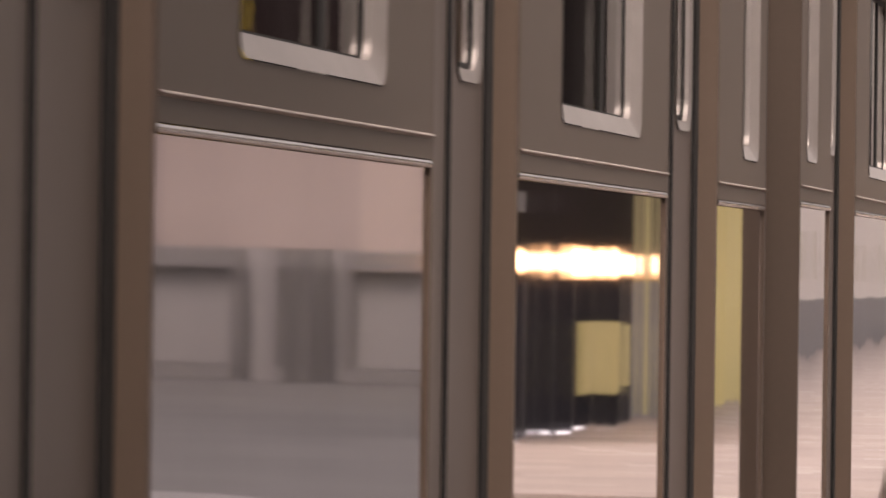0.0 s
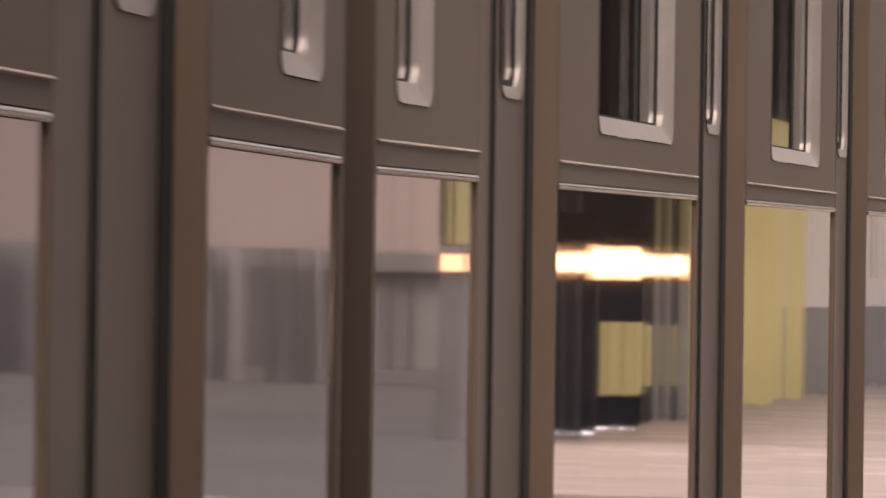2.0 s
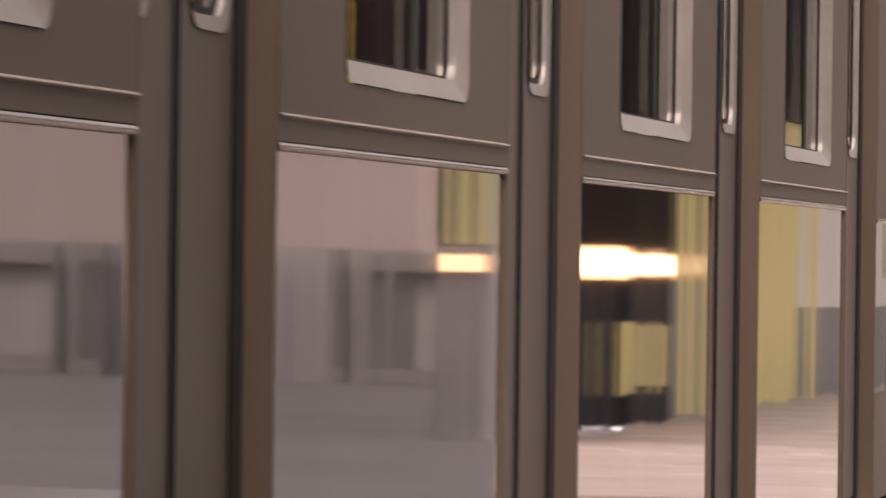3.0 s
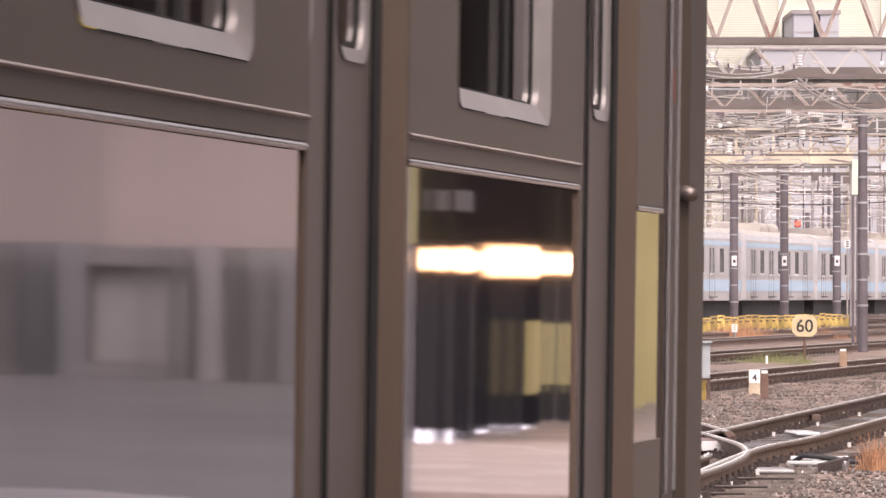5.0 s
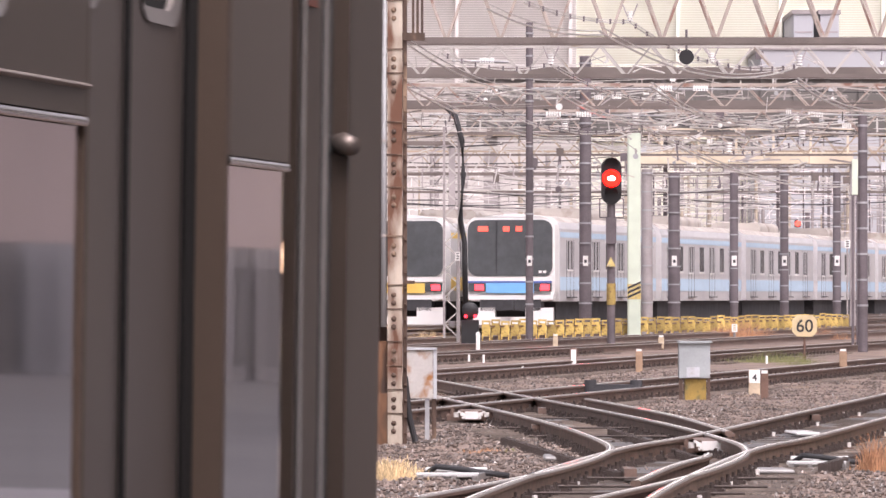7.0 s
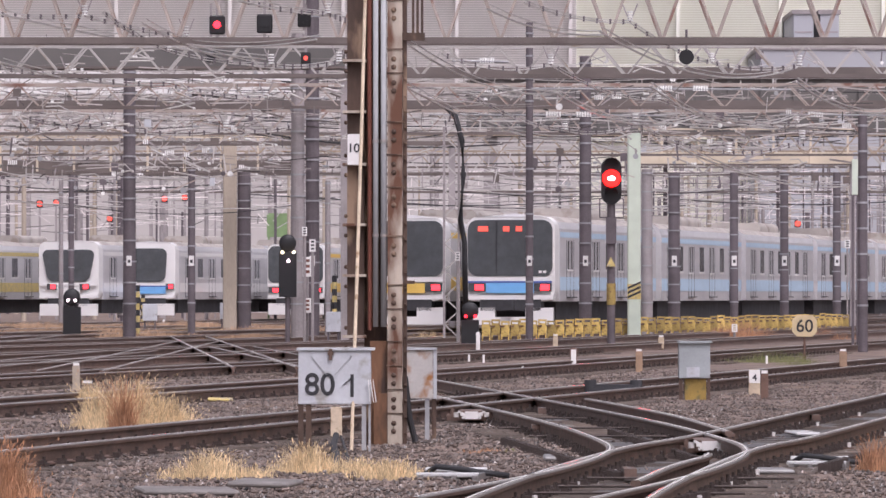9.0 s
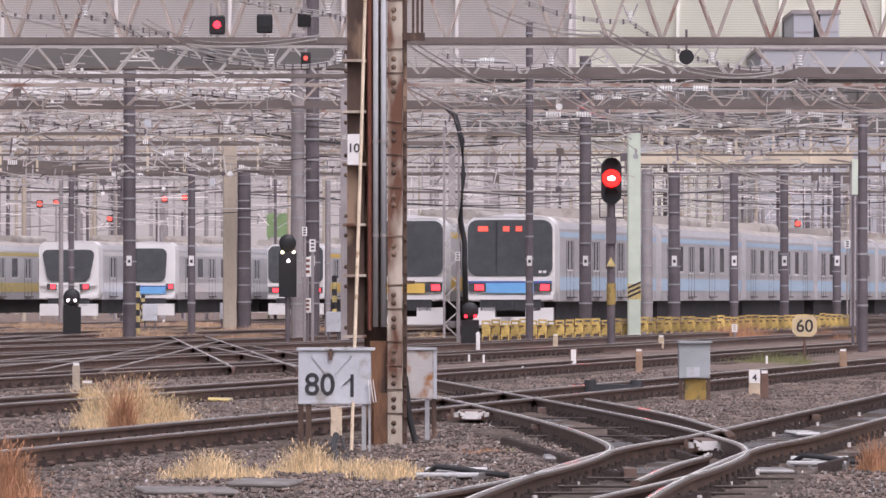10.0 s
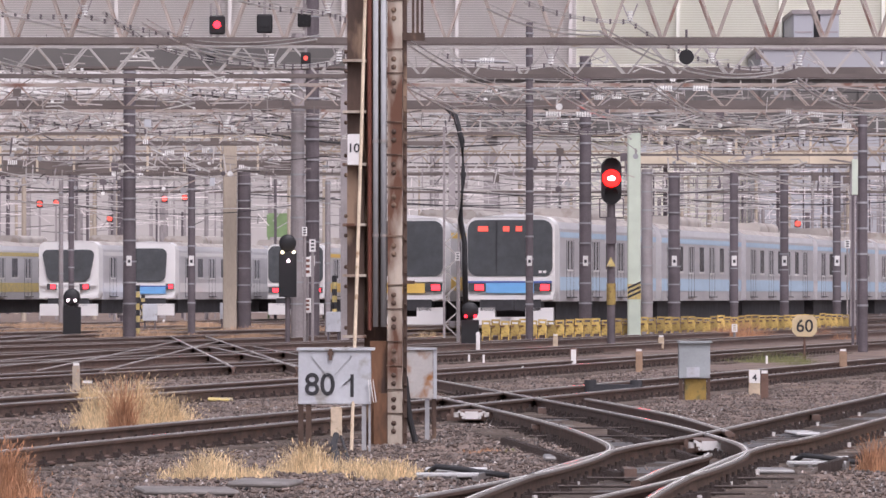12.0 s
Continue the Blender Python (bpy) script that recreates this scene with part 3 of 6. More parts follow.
def stones():
    """Loose ballast stones near by."""
    rng = random.Random(5)
    vs, fs = [], []
    for _ in range(64000):
        y = 36 + 72 * rng.random() ** 1.35
        x = rng.uniform(-0.078, 0.078) * y + rng.uniform(-0.4, 0.4)
        r = rng.uniform(0.008, 0.026)
        if y < 72 and min(abs(x - np.interp(y, *NEAR)), abs(x - np.interp(y, *BRANCH))) < 0.5 and rng.random() < 0.8:
            continue
        z = -0.17 + relief(x, y) + r * 0.25
        a = rng.uniform(0, 6.28)
        base = len(vs)
        for k in range(4):
            vs.append((x + r * math.cos(a + 1.57 * k) * rng.uniform(0.7, 1.3), y + r * math.sin(a + 1.57 * k) * rng.uniform(0.7, 1.3), z + r * rng.uniform(-0.3, 0.3)))
        vs.append((x + rng.uniform(-0.3, 0.3) * r, y, z + r * rng.uniform(0.6, 1.0)))
        vs.append((x, y, z - r))
        for k in range(4):
            fs.append((base + k, base + (k + 1) % 4, base + 4))
            fs.append((base + (k + 1) % 4, base + k, base + 5))
    d = bpy.data.meshes.new("loose_ballast")
    d.from_pydata(vs, [], fs)
    d.materials.append(M["stone"])
    return tagged(new("loose_ballast", d), "loose wet ballast stones between the tracks", "gravel", kind="stuff")


stones()

# ---- tracks ----
GAUGE = 1.067


def along(path, step):
    """Even steps along a smooth path of (x, y) knots: points and headings."""
    pts = []
    for i in range(len(path) - 1):
        p0, p1, p2, p3 = (Vector(path[max(0, min(len(path) - 1, i + k))]) for k in (-1, 0, 1, 2))
        for k in range(20):
            t = k / 20
            pts.append(0.5 * ((2 * p1) + (p2 - p0) * t + (2 * p0 - 5 * p1 + 4 * p2 - p3) * t * t + (3 * p1 - p0 - 3 * p2 + p3) * t ** 3))
    pts.append(Vector(path[-1]))
    out, left = [], 0.0
    for a, b in zip(pts, pts[1:]):
        L = (b - a).length
        while left <= L and L > 0:
            out.append((a.lerp(b, left / L), (b - a).normalized()))
            left += step
        left -= L
    return out


RAIL = [(-0.062, -0.15), (-0.062, -0.138), (-0.012, -0.125), (-0.010, -0.045), (-0.034, -0.034), (-0.035, -0.014), (-0.031, -0.006), (-0.022, -0.002), (-0.008, 0.0),
        (0.008, 0.0), (0.022, -0.002), (0.031, -0.006), (0.035, -0.014), (0.034, -0.034), (0.010, -0.045), (0.012, -0.125), (0.062, -0.138), (0.062, -0.15)]


def rail(parent, line, off, name="rail"):
    """One rail with a bright running surface, its glint painted pale, off metres to the right of a line."""
    bm = bmesh.new()
    rows = []
    for p, d in line:
        n = Vector((d.y, -d.x))
        rows.append([bm.verts.new((p.x + n.x * (off + u), p.y + n.y * (off + u), z)) for u, z in RAIL])
    for a, b in zip(rows, rows[1:]):
        for k in range(len(RAIL) - 1):
            f = bm.faces.new((a[k], a[k + 1], b[k + 1], b[k]))
            # the narrow crown band is a painted highlight along the worn head
            f.material_index = 3 if k == 8 else 1 if 6 < k < 10 else 2 if 4 < k < 12 else 0
    bm.faces.new(rows[0]), bm.faces.new(rows[-1])
    return part(name, bm, ["rail_side", "rail_top", "rail_shoulder", "rail_worn"], parent)


def box_mesh(name, sx, sy, sz, mat, bev=0.0):
    bm = bmesh.new()
    box(bm, -sx / 2, sx / 2, -sy / 2, sy / 2, -sz / 2, sz / 2)
    if bev:
        bmesh.ops.bevel(bm, geom=bm.edges[:], offset=bev, segments=1, affect="EDGES")
    return mesh(name, bm, mat)


SLEEPER = box_mesh("sleeper", 2.1, 0.22, 0.14, "sleeper", 0.012)


def chair_mesh():
    bm = bmesh.new()
    box(bm, -0.13, 0.13, -0.07, 0.07, -0.012, 0.012)
    for s in (-1, 1):
        box(bm, s * 0.085 - 0.03, s * 0.085 + 0.03, -0.05, 0.05, 0.012, 0.035)
        rod(bm, s * 0.1, 0, 0.03, 0.065, 0.014, 6)
    return mesh("rail_chair", bm, "chair")


CHAIR = chair_mesh()


def track(label, path, near=None):
    """A track with two rails; near: the stretch (from, to) of distance with sleepers and chairs of their own."""
    t = thing("track", label, "railway track", kind="structure")
    line = along(path, 1.0)
    rail(t, line, -GAUGE / 2), rail(t, line, GAUGE / 2)
    if near:
        for p, d in along(path, 0.62):
            if near[0] < p.y < near[1]:
                a = math.atan2(d.x, d.y)
                o = new("sleeper", SLEEPER)
                o.matrix_basis = pose(p.x, p.y, -0.222 + 0.01 * noise.noise((p.x, p.y, 1)), 0, 0, -math.degrees(a))
                o.parent = t
                for s in (-1, 1):
                    c = new("rail_chair", CHAIR)
                    c.matrix_basis = pose(p.x + s * d.y * GAUGE / 2, p.y - s * d.x * GAUGE / 2, -0.140, 0, 0, -math.degrees(a))
                    c.parent = t
    return t


near_track = track("shiny wet rails of the near track through the points",
                   [(-9.2, -30), (-3.9, 0), (-1.9, 12), (0.1, 27), (0.75, 36), (1.86, 46.2), (2.75, 51.5), (4.95, 66), (8.6, 90), (13.5, 120), (28, 200)], (30, 95))
branch_track = track("curved branch rails crossing the near track at the points",
                     [(0.35, 35.3), (1.25, 40.6), (1.82, 46), (1.80, 50.6), (1.42, 58), (0.45, 71), (-0.9, 88), (-2.6, 110), (-5, 140)], (37, 80))
for c, nr in ((-12.72, (40, 125)), (-17.95, (62, 140)), (-23.4, (80, 140)), (-28, None), (-32.4, None), (-37.0, None), (-41.2, None), (-46, None), (-51, None), (-56, None), (-61, None), (-66, None)):
    track("straight wet yard track among dark ballast", [(c + 0.19 * y, y) for y in (30, 60, 90, 130, 170, 220, 300, 420)], nr)
for a, b in (((-9.5, 70), (-6.8, 130)), ((-12, 100), (-12, 180)), ((-6, 95), (-6.5, 160)), ((-14, 120), (-19, 210)), ((-3, 100), (-7.5, 175))):
    m = ((a[0] + b[0]) / 2, (a[1] + b[1]) / 2)
    track("crossover rails between yard tracks", [a, m, b])


def star(g, x, y):
    """The bolted nose piece where two rails cross, its bright glint put in as pale colour."""
    bm = bmesh.new()
    box(bm, x - 0.07, x + 0.07, y - 0.56, y - 0.5, -0.11, -0.03)
    for s in (-1, 1):
        for k in range(3):
            beam(bm, (x + s * 0.05, y - 0.54, -0.07), (x + s * (0.14 - 0.02 * k), y - 0.56, -0.03 - 0.035 * k), 0.022)
        rod(bm, x + s * 0.16, y - 0.53, -0.09, -0.04, 0.028, 8)
    part("bolted_nose", bm, "rail_worn", g, "worn bolted nose piece, its glint put in as pale colour")


def points_iron():
    """Bright cast crossing pieces, wing rails and check rails of the near points."""
    g = thing("points_crossing", "cast crossing pieces and check rails with pale, glint-coloured bolts at the points", "railway points", kind="structure")
    for b, e in ((1252, 772), (872, 692), (834, 722)):
        d = ground_d(e, 0.0)
        x, y = side(b, d), d
        bm = bmesh.new()
        box(bm, x - 0.12, x + 0.12, y - 0.5, y + 0.5, -0.12, -0.025)
        for k in range(4):
            box(bm, x - 0.26, x + 0.26, y - 0.45 + 0.3 * k, y - 0.39 + 0.3 * k, -0.13, -0.07)
            for s in (-1, 1):
                rod(bm, x + s * 0.2, y - 0.42 + 0.3 * k, -0.07, -0.02, 0.022, 6)
        part("crossing_block", bm, "rail_side", g, "rusty cast block between the rails")
        star(g, x, y)
    line = along([(1.25, 38.5), (1.62, 42), (1.98, 44.6), (2.02, 45.6)], 0.4)
    rail(g, line, 0.0, "check_rail")
    line = along([(2.25, 52.5), (2.02, 60), (1.35, 70)], 0.8)
    rail(g, line, 0.28, "check_rail")
    return g


points_iron()


def turnout_fittings():
    """Stretcher rods, slide plates and bolted fishplates of the near points."""
    t = thing("turnout_fittings", "stretcher rods, slide plates and bolted fishplates at the points", "railway points", kind="structure")
    for y in (39.2, 40.6, 42.4, 55.0, 58.5, 63.0):
        xc = 0.9 + (y - 38) * 0.16 if y < 50 else 1.55 - (y - 57) * 0.075
        bm = bmesh.new()
        tube(bm, [(xc - 0.9, y, -0.105), (xc + 0.9, y - 0.1, -0.105)], 0.011, 6)
        part("stretcher_rod", bm, "chair", t)
    for y in (38.6, 41.5, 44.4, 52.5, 56.5, 61.0, 66.0):
        for off in (-0.55, 0.52):
            xc = (0.75 + (y - 36) * 0.118 if y < 47 else 2.0 + (y - 46.2) * 0.156) + off
            bm = bmesh.new()
            box(bm, xc - 0.13, xc + 0.13, y - 0.06, y + 0.06, -0.165, -0.143)
            p = part("slide_plate", bm, "rail_side", t, "wet dark slide plate")
            for s in (-1, 1):
                bm = bmesh.new()
                rod(bm, xc + s * 0.09, y - 0.02, -0.143, -0.10, 0.018, 6)
                # pale colour stands for the bolt's wet glint
                part("bolt", bm, "rail_worn", p)
    for x, y in ((1.35, 43.0), (2.6, 54.0), (3.9, 62.3), (0.9, 57.4), (1.1, 66.0)):
        bm = bmesh.new()
        box(bm, x - 0.045, x + 0.045, y - 0.3, y + 0.3, -0.11, -0.05)
        f = part("fishplate", bm, "rail_side", t)
        for k in range(4):
            bm = bmesh.new()
            ball(bm, (x, y - 0.22 + 0.145 * k, -0.07), 0.022, 2.6, 1, 1, 6)
            part("bolt", bm, "plate", f)


turnout_fittings()


def spring_clips():
    """Dark coiled heater sleeves that lie along the foot of the near rails."""
    t = thing("rail_heaters", "dark ribbed heater sleeves along the foot of the near rails", "rail heater", kind="structure")
    for pts in ([(1.28, 43.2), (0.55, 54.0)], [(2.02, 47.6), (1.62, 57.5)], [(1.0, 35.6), (1.75, 39.2)], [(2.9, 45.4), (3.7, 50.2)]):
        a, b = Vector((*pts[0], -0.13)), Vector((*pts[1], -0.13))
        n = int((b - a).length / 0.11)
        bm = bmesh.new()
        tube(bm, [a, b], 0.02, 6)
        for k in range(n):
            c = a.lerp(b, k / n)
            box(bm, c.x - 0.035, c.x + 0.035, c.y - 0.02, c.y + 0.02, -0.16, -0.088)
        part("sleeve", bm, "chair", t)


spring_clips()


# ---- overhead gantries ----
def gantry(name, label, d, x0, x1, zb, zt, bays, mat, chord=0.16, bar=0.09, depth=0.8, skew=0.0, kingposts=False):
    """A lattice beam across the tracks: two planes of chords with zigzag bars, each bar a part."""
    g = thing(name, label, "gantry")
    for x in (x0, x1):
        bm = bmesh.new()
        box(bm, x - 0.3, x + 0.3, d - 0.1, d + depth + 0.1, -0.2, zt)
        part("end_column", bm, mat, g)
    for j, dy in enumerate((0.0, depth)):
        for z in (zb, zt):
            bm = bmesh.new()
            beam(bm, (x0, d + dy, z), (x1, d + dy + skew, z), chord, chord)
            part("chord", bm, "chord" if z == zb else mat, g)
        n = bays
        for k in range(n):
            xa, xb = x0 + (x1 - x0) * k / n, x0 + (x1 - x0) * (k + 1) / n
            xm = (xa + xb) / 2
            for p, q in (((xa, zt), (xm, zb)), ((xm, zb), (xb, zt))):
                bm = bmesh.new()
                beam(bm, (p[0], d + dy, p[1]), (q[0], d + dy, q[1]), bar, bar * 0.6)
                part("lattice_bar", bm, mat, g)
            if kingposts and k % 2 == 0 and j == 0:
                bm = bmesh.new()
                beam(bm, (xa, d + dy - 0.1, zb), (xa, d + dy - 0.1, zt + 0.3), bar * 1.3)
                part("king_post", bm, mat, g)
    return g


def span(b0, b1, d):
    return side(b0, d), side(b1, d)


for d, e_low, e_top, bays, mat, ch, br in ((125, 72, -60, 19, "lattice_near", 0.135, 0.085), (148, 134, 80, 20, "lattice_far", 0.085, 0.07),
                                           (170, 190, 150, 24, "lattice_near", 0.075, 0.055), (200, 236, 196, 26, "lattice_near", 0.07, 0.055),
                                           (228, 274, 238, 30, "lattice_tan", 0.07, 0.055), (262, 308, 262, 22, "lattice_far", 0.13, 0.09), (286, 296, 268, 36, "lattice_tan", 0.08, 0.06), (330, 340, 316, 30, "lattice_far", 0.12, 0.08)):
    x0, x1 = span(-120, 1700, d)
    gantry("lattice_gantry", "weathered steel lattice gantry spanning the tracks" if d < 180 else "pale weathered lattice gantry far over the yard",
           d, x0, x1, high(e_low, d), high(e_top, d), bays, mat, ch, br)

# a solid plate walkway beam over the far tracks
for b0, b1, e0, e1, d, mat in ((1130, 1510, 290, 270, 255, "walkway"), (-40, 530, 304, 284, 258, "chord"), (-40, 1640, 186, 178, 176, "chord"), (-40, 800, 254, 250, 215, "chord"),
                               (-60, 610, 118, 82, 166, "bridge"), (668, 1640, 128, 119, 160, "chord")):
    g = thing("walkway_beam", "plate girder walkway over the far tracks", "gantry")
    bm = bmesh.new()
    x0, x1 = span(b0, b1, d)
    box(bm, x0, x1, d, d + 0.8, high(e0, d), high(e1, d))
    part("girder", bm, mat, g)
    for x in (x0, x1):
        bm = bmesh.new()
        box(bm, x - 0.12, x + 0.12, d + 0.2, d + 0.6, -0.2, high(e0, d))
        part("end_post", bm, "pole_mid", g)
    post = "walkway" if d > 250 else mat
    bm = bmesh.new()
    box(bm, x0, x1, d - 0.1, d + 0.9, high(e0, d) - 0.06, high(e0, d))
    part("flange", bm, "chord", g)
    if d > 250:
        k = x0 + 1
        while k < x1:
            bm = bmesh.new()
            beam(bm, (k, d - 0.05, high(e0, d)), (k, d - 0.05, high(e1, d) + 1.0), 0.1)
            part("stanchion", bm, post, g)
            k += 1.6
        bm = bmesh.new()
        beam(bm, (x0, d - 0.05, high(e1, d) + 1.0), (x1, d - 0.05, high(e1, d) + 1.0), 0.08)
        part("handrail", bm, post, g)


# ---- poles ----
def yard_pole(b, w, e_top, e_base, mat, d=None, bands=True, signs=(), square=False, label="dark steel overhead-line pole with climbing bands"):
    d = d or ground_d(e_base)
    x, r = side(b, d), w * d / F / 2
    p = thing("line_pole", label, "pole", pose(x, d, -0.17), group="overhead line poles")
    z1 = high(e_top, d) + 0.17
    bm = bmesh.new()
    if square:
        box(bm, -r, r, -r, r, 0, z1)
        bmesh.ops.bevel(bm, geom=bm.edges[:], offset=r * 0.15, segments=1, affect="EDGES")
    else:
        rod(bm, 0, 0, 0, z1, r * 1.05, 14, r * 0.95)
    part("shaft", bm, mat, p, smooth=False)
    if bands:
        z = 1.1
        while z < z1:
            bm = bmesh.new()
            rod(bm, 0, 0, z, z + 0.05, r * 1.14, 12)
            part("band", bm, "pipe_grey", p)
            z += 0.62
    for e, h, wd in signs:
        bm = bmesh.new()
        zz = high(e, d) + 0.17
        box(bm, -wd * d / F / 2, wd * d / F / 2, -r - 0.04, -r - 0.015, zz - h * d / F / 2, zz + h * d / F / 2)
        s = part("number_plate", bm, "white_sign", p, "small white number plate")
        bm = bmesh.new()
        box(bm, -wd * d / F * 0.25, wd * d / F * 0.25, -r - 0.05, -r - 0.04, zz - 0.2 * h * d / F, zz + 0.1 * h * d / F)
        part("plate_mark", bm, "black_paint", s)
    return p


S1 = ((462, 18, 9),)
for args in ((229, 22, 90, 604, "pole_dark"), (339, 13, 300, 596, "pole_dark"), (527, 24, 60, 606, "pole_mid"), (553, 24, -60, 602, "pole_dark"), (937, 13, 40, 610, "pole_dark"),
             (1036, 21, 100, 0, "pole_dark", 184), (1193, 21, 306, 0, "pole_dark", 205), (1299, 15, 306, 0, "pole_dark", 219), (1388, 15, 306, 0, "pole_dark", 232), (1481, 14, 306, 0, "pole_dark", 247),
             (1527, 17, 205, 622, "pole_dark"), (1145, 20, 300, 0, "pole_mid", 199), (126, 10, 310, 590, "pole_dark"), (108, 8, 250, 575, "pole_mid"), (580, 10, 320, 600, "pole_mid"),
             (432, 24, 305, 588, "pole_dark")):
    yard_pole(*args, signs=S1 if args[0] in (937, 1036, 1193, 1299, 1388, 1481, 229, 339, 553) else ())
yard_pole(407, 24, 235, 588, "concrete", bands=False, square=True, label="weathered tan concrete post among the tracks")
mint = yard_pole(1122, 23, 236, 0, "mint", d=182, bands=False, square=True, label="pale green painted steel column with hazard stripes")


def far_posts():
    rng = random.Random(11)
    for k in range(120):
        d = rng.uniform(300, 440)
        b = rng.uniform(-20, 1590)
        yard_pole(b, rng.uniform(2.5, 9), rng.uniform(230, 380), 0, rng.choice(("pole_mid", "pole_mid", "pole_dark", "concrete")), d=d, bands=False, label="slim far overhead-line pole in the yard")


far_posts()


# ---- parked trains ----
def end_outline(w, h0, h1, r):
    return rounded(-w / 2, w / 2, h0, h1, r, 5)


def parked_train(label, b, d, yaw, cars, band, front, cab_band, screen=(1.39, 1.39, 1.82, 3.64), lamps=(1.08, 1.455, 0.29), signs=False, tall=3.86):
    """A parked commuter train: cab end towards the viewer, cars trailing away. Local y runs away from the viewer."""
    w = 2.92
    t = thing("parked_train", label, "train", pose(side(b, d), d, 0, 0, 0, yaw), group="trains parked in the yard")
    # cab end
    bm = bmesh.new()
    o = end_outline(w, 1.0, 3.74, 0.38)
    a = [bm.verts.new((x, -0.02 - 0.10 * (1 - (x / 1.46) ** 2), z)) for x, z in o]
    c = [bm.verts.new((x, 0.7, z)) for x, z in o]
    bm.faces.new(a)
    for i in range(len(a)):
        bm.faces.new((a[i], a[(i + 1) % len(a)], c[(i + 1) % len(a)], c[i]))
    cab = part("cab_end", bm, front, t)
    bm = bmesh.new()
    wt, wb, s0, s1 = screen
    o = [(x * (wb + (wt - wb) * (z - s0) / (s1 - s0)) / wt, z) for x, z in rounded(-wt, wt, s0, s1, 0.32, 5)]
    f = [bm.verts.new((x, -0.155 - 0.0 * x, z)) for x, z in o]
    g = [bm.verts.new((x, -0.05, z)) for x, z in o]
    bm.faces.new(f)
    for i in range(len(f)):
        bm.faces.new((f[i], f[(i + 1) % len(f)], g[(i + 1) % len(f)], g[i]))
    part("windscreen", bm, "train_glass", cab, "dark wrap-round cab windscreen")
    bm = bmesh.new()
    box(bm, -0.46, -0.42, -0.17, -0.15, s0 + 0.05, s1 - 0.06)
    part("windscreen_post", bm, "black_paint", cab)
    bm = bmesh.new()
    box(bm, -lamps[0] + lamps[2], lamps[0] - lamps[2], -0.165, -0.1, 1.27, 1.60)
    part("front_band", bm, cab_band, cab)
    if cab_band == "sky_blue":
        bm = bmesh.new()
        box(bm, -1.38, 1.38, -0.168, -0.1, 1.60, 1.66)
        part("front_line", bm, "deep_blue", cab, "deep blue line above the band")
    bm = bmesh.new()
    box(bm, -1.4, 1.4, -0.15, -0.1, 1.64, 1.80)
    part("front_strip", bm, "train_white", cab)
    for s in (-1, 1):
        bm = bmesh.new()
        lx, lz, lw = s * lamps[0], lamps[1], lamps[2]
        box(bm, lx - lw, lx + lw, -0.165, -0.1, lz - 0.135, lz + 0.135)
        lb = part("lamp_box", bm, "train_glass", cab)
        bm = bmesh.new()
        box(bm, lx - lw * 0.25, lx + lw * 0.75, -0.18, -0.165, lz - 0.095, lz + 0.095)
        part("tail_lamp", bm, "red_lamp", lb, "lit red tail lamp")
    if signs:
        for x0, x1 in ((-1.05, -0.72), (-0.22, -0.02), (0.2, 0.4)):
            bm = bmesh.new()
            box(bm, x0, x1, -0.175, -0.157, 3.27, 3.43)
            part("route_sign", bm, "dim_red", cab, "lit red route sign")
        bm = bmesh.new()
        box(bm, 0.95, 1.05, -0.17, -0.157, 1.92, 2.0)
        box(bm, 1.09, 1.2, -0.17, -0.157, 1.92, 2.0)
        part("emblem", bm, "white_sign", cab, "small white emblem")
    bm = bmesh.new()
    box(bm, -1.42, 1.42, -0.13, 0.3, 1.06, 1.2)
    part("bumper_panel", bm, "train_white", cab)
    bm = bmesh.new()
    box(bm, -1.0, 1.0, -0.1, 0.5, 0.7, 1.15)
    part("coupler_bay", bm, "dark_bogie", cab)
    bm = bmesh.new()
    box(bm, -0.16, 0.16, -0.45, 0.1, 0.72, 1.0)
    part("coupler", bm, "dark_bogie", cab)
    bm = bmesh.new()
    for x0, x1 in ((-1.4, -0.5), (0.5, 1.4)):
        box(bm, x0, x1, -0.1, 0.1, 0.24, 0.8)
    box(bm, -1.0, 1.0, -0.08, 0.1, 0.24, 0.5)
    part("skirt", bm, "train_white", cab, "white snow-plough skirt")
    for k in range(cars):
        y0 = 0.7 + 20.0 * k if k else 0.7
        y1 = 20.0 * (k + 1) - 0.5
        bm = bmesh.new()
        prof = [(1.46, 1.0), (1.475, 1.5), (1.475, 3.35), (1.40, 3.58), (1.15, 3.74), (0, tall), (-1.15, 3.74), (-1.40, 3.58), (-1.475, 3.35), (-1.475, 1.5), (-1.46, 1.0)]
        ra = [bm.verts.new((x, y0, z)) for x, z in prof]
        rb = [bm.verts.new((x, y1, z)) for x, z in prof]
        for i in range(len(prof)):
            f = bm.faces.new((ra[i], ra[(i + 1) % len(prof)], rb[(i + 1) % len(prof)], rb[i]))
            f.material_index = 1 if 2 < i < 7 else 0
        bm.faces.new(ra), bm.faces.new(rb)
        car = part("car_body", bm, ["train_steel", "train_roof"], t, "stainless car side under a grey roof")
        bm = bmesh.new()
        yc = (y0 + y1) / 2
        o = rounded(-1.0, 1.0, 3.5, 4.12, 0.25, 4)
        ra = [bm.verts.new((x, yc - 2.6, z)) for x, z in o]
        rb = [bm.verts.new((x, yc + 2.6, z)) for x, z in o]
        for i in range(len(o)):
            bm.faces.new((ra[i], ra[(i + 1) % len(o)], rb[(i + 1) % len(o)], rb[i]))
        bm.faces.new(ra), bm.faces.new(rb)
        part("roof_unit", bm, "train_roof", car, "grey roof cooling unit")
        bm = bmesh.new()
        box(bm, 1.476, 1.482, y0 + 0.1, y1, 1.36, 1.80)
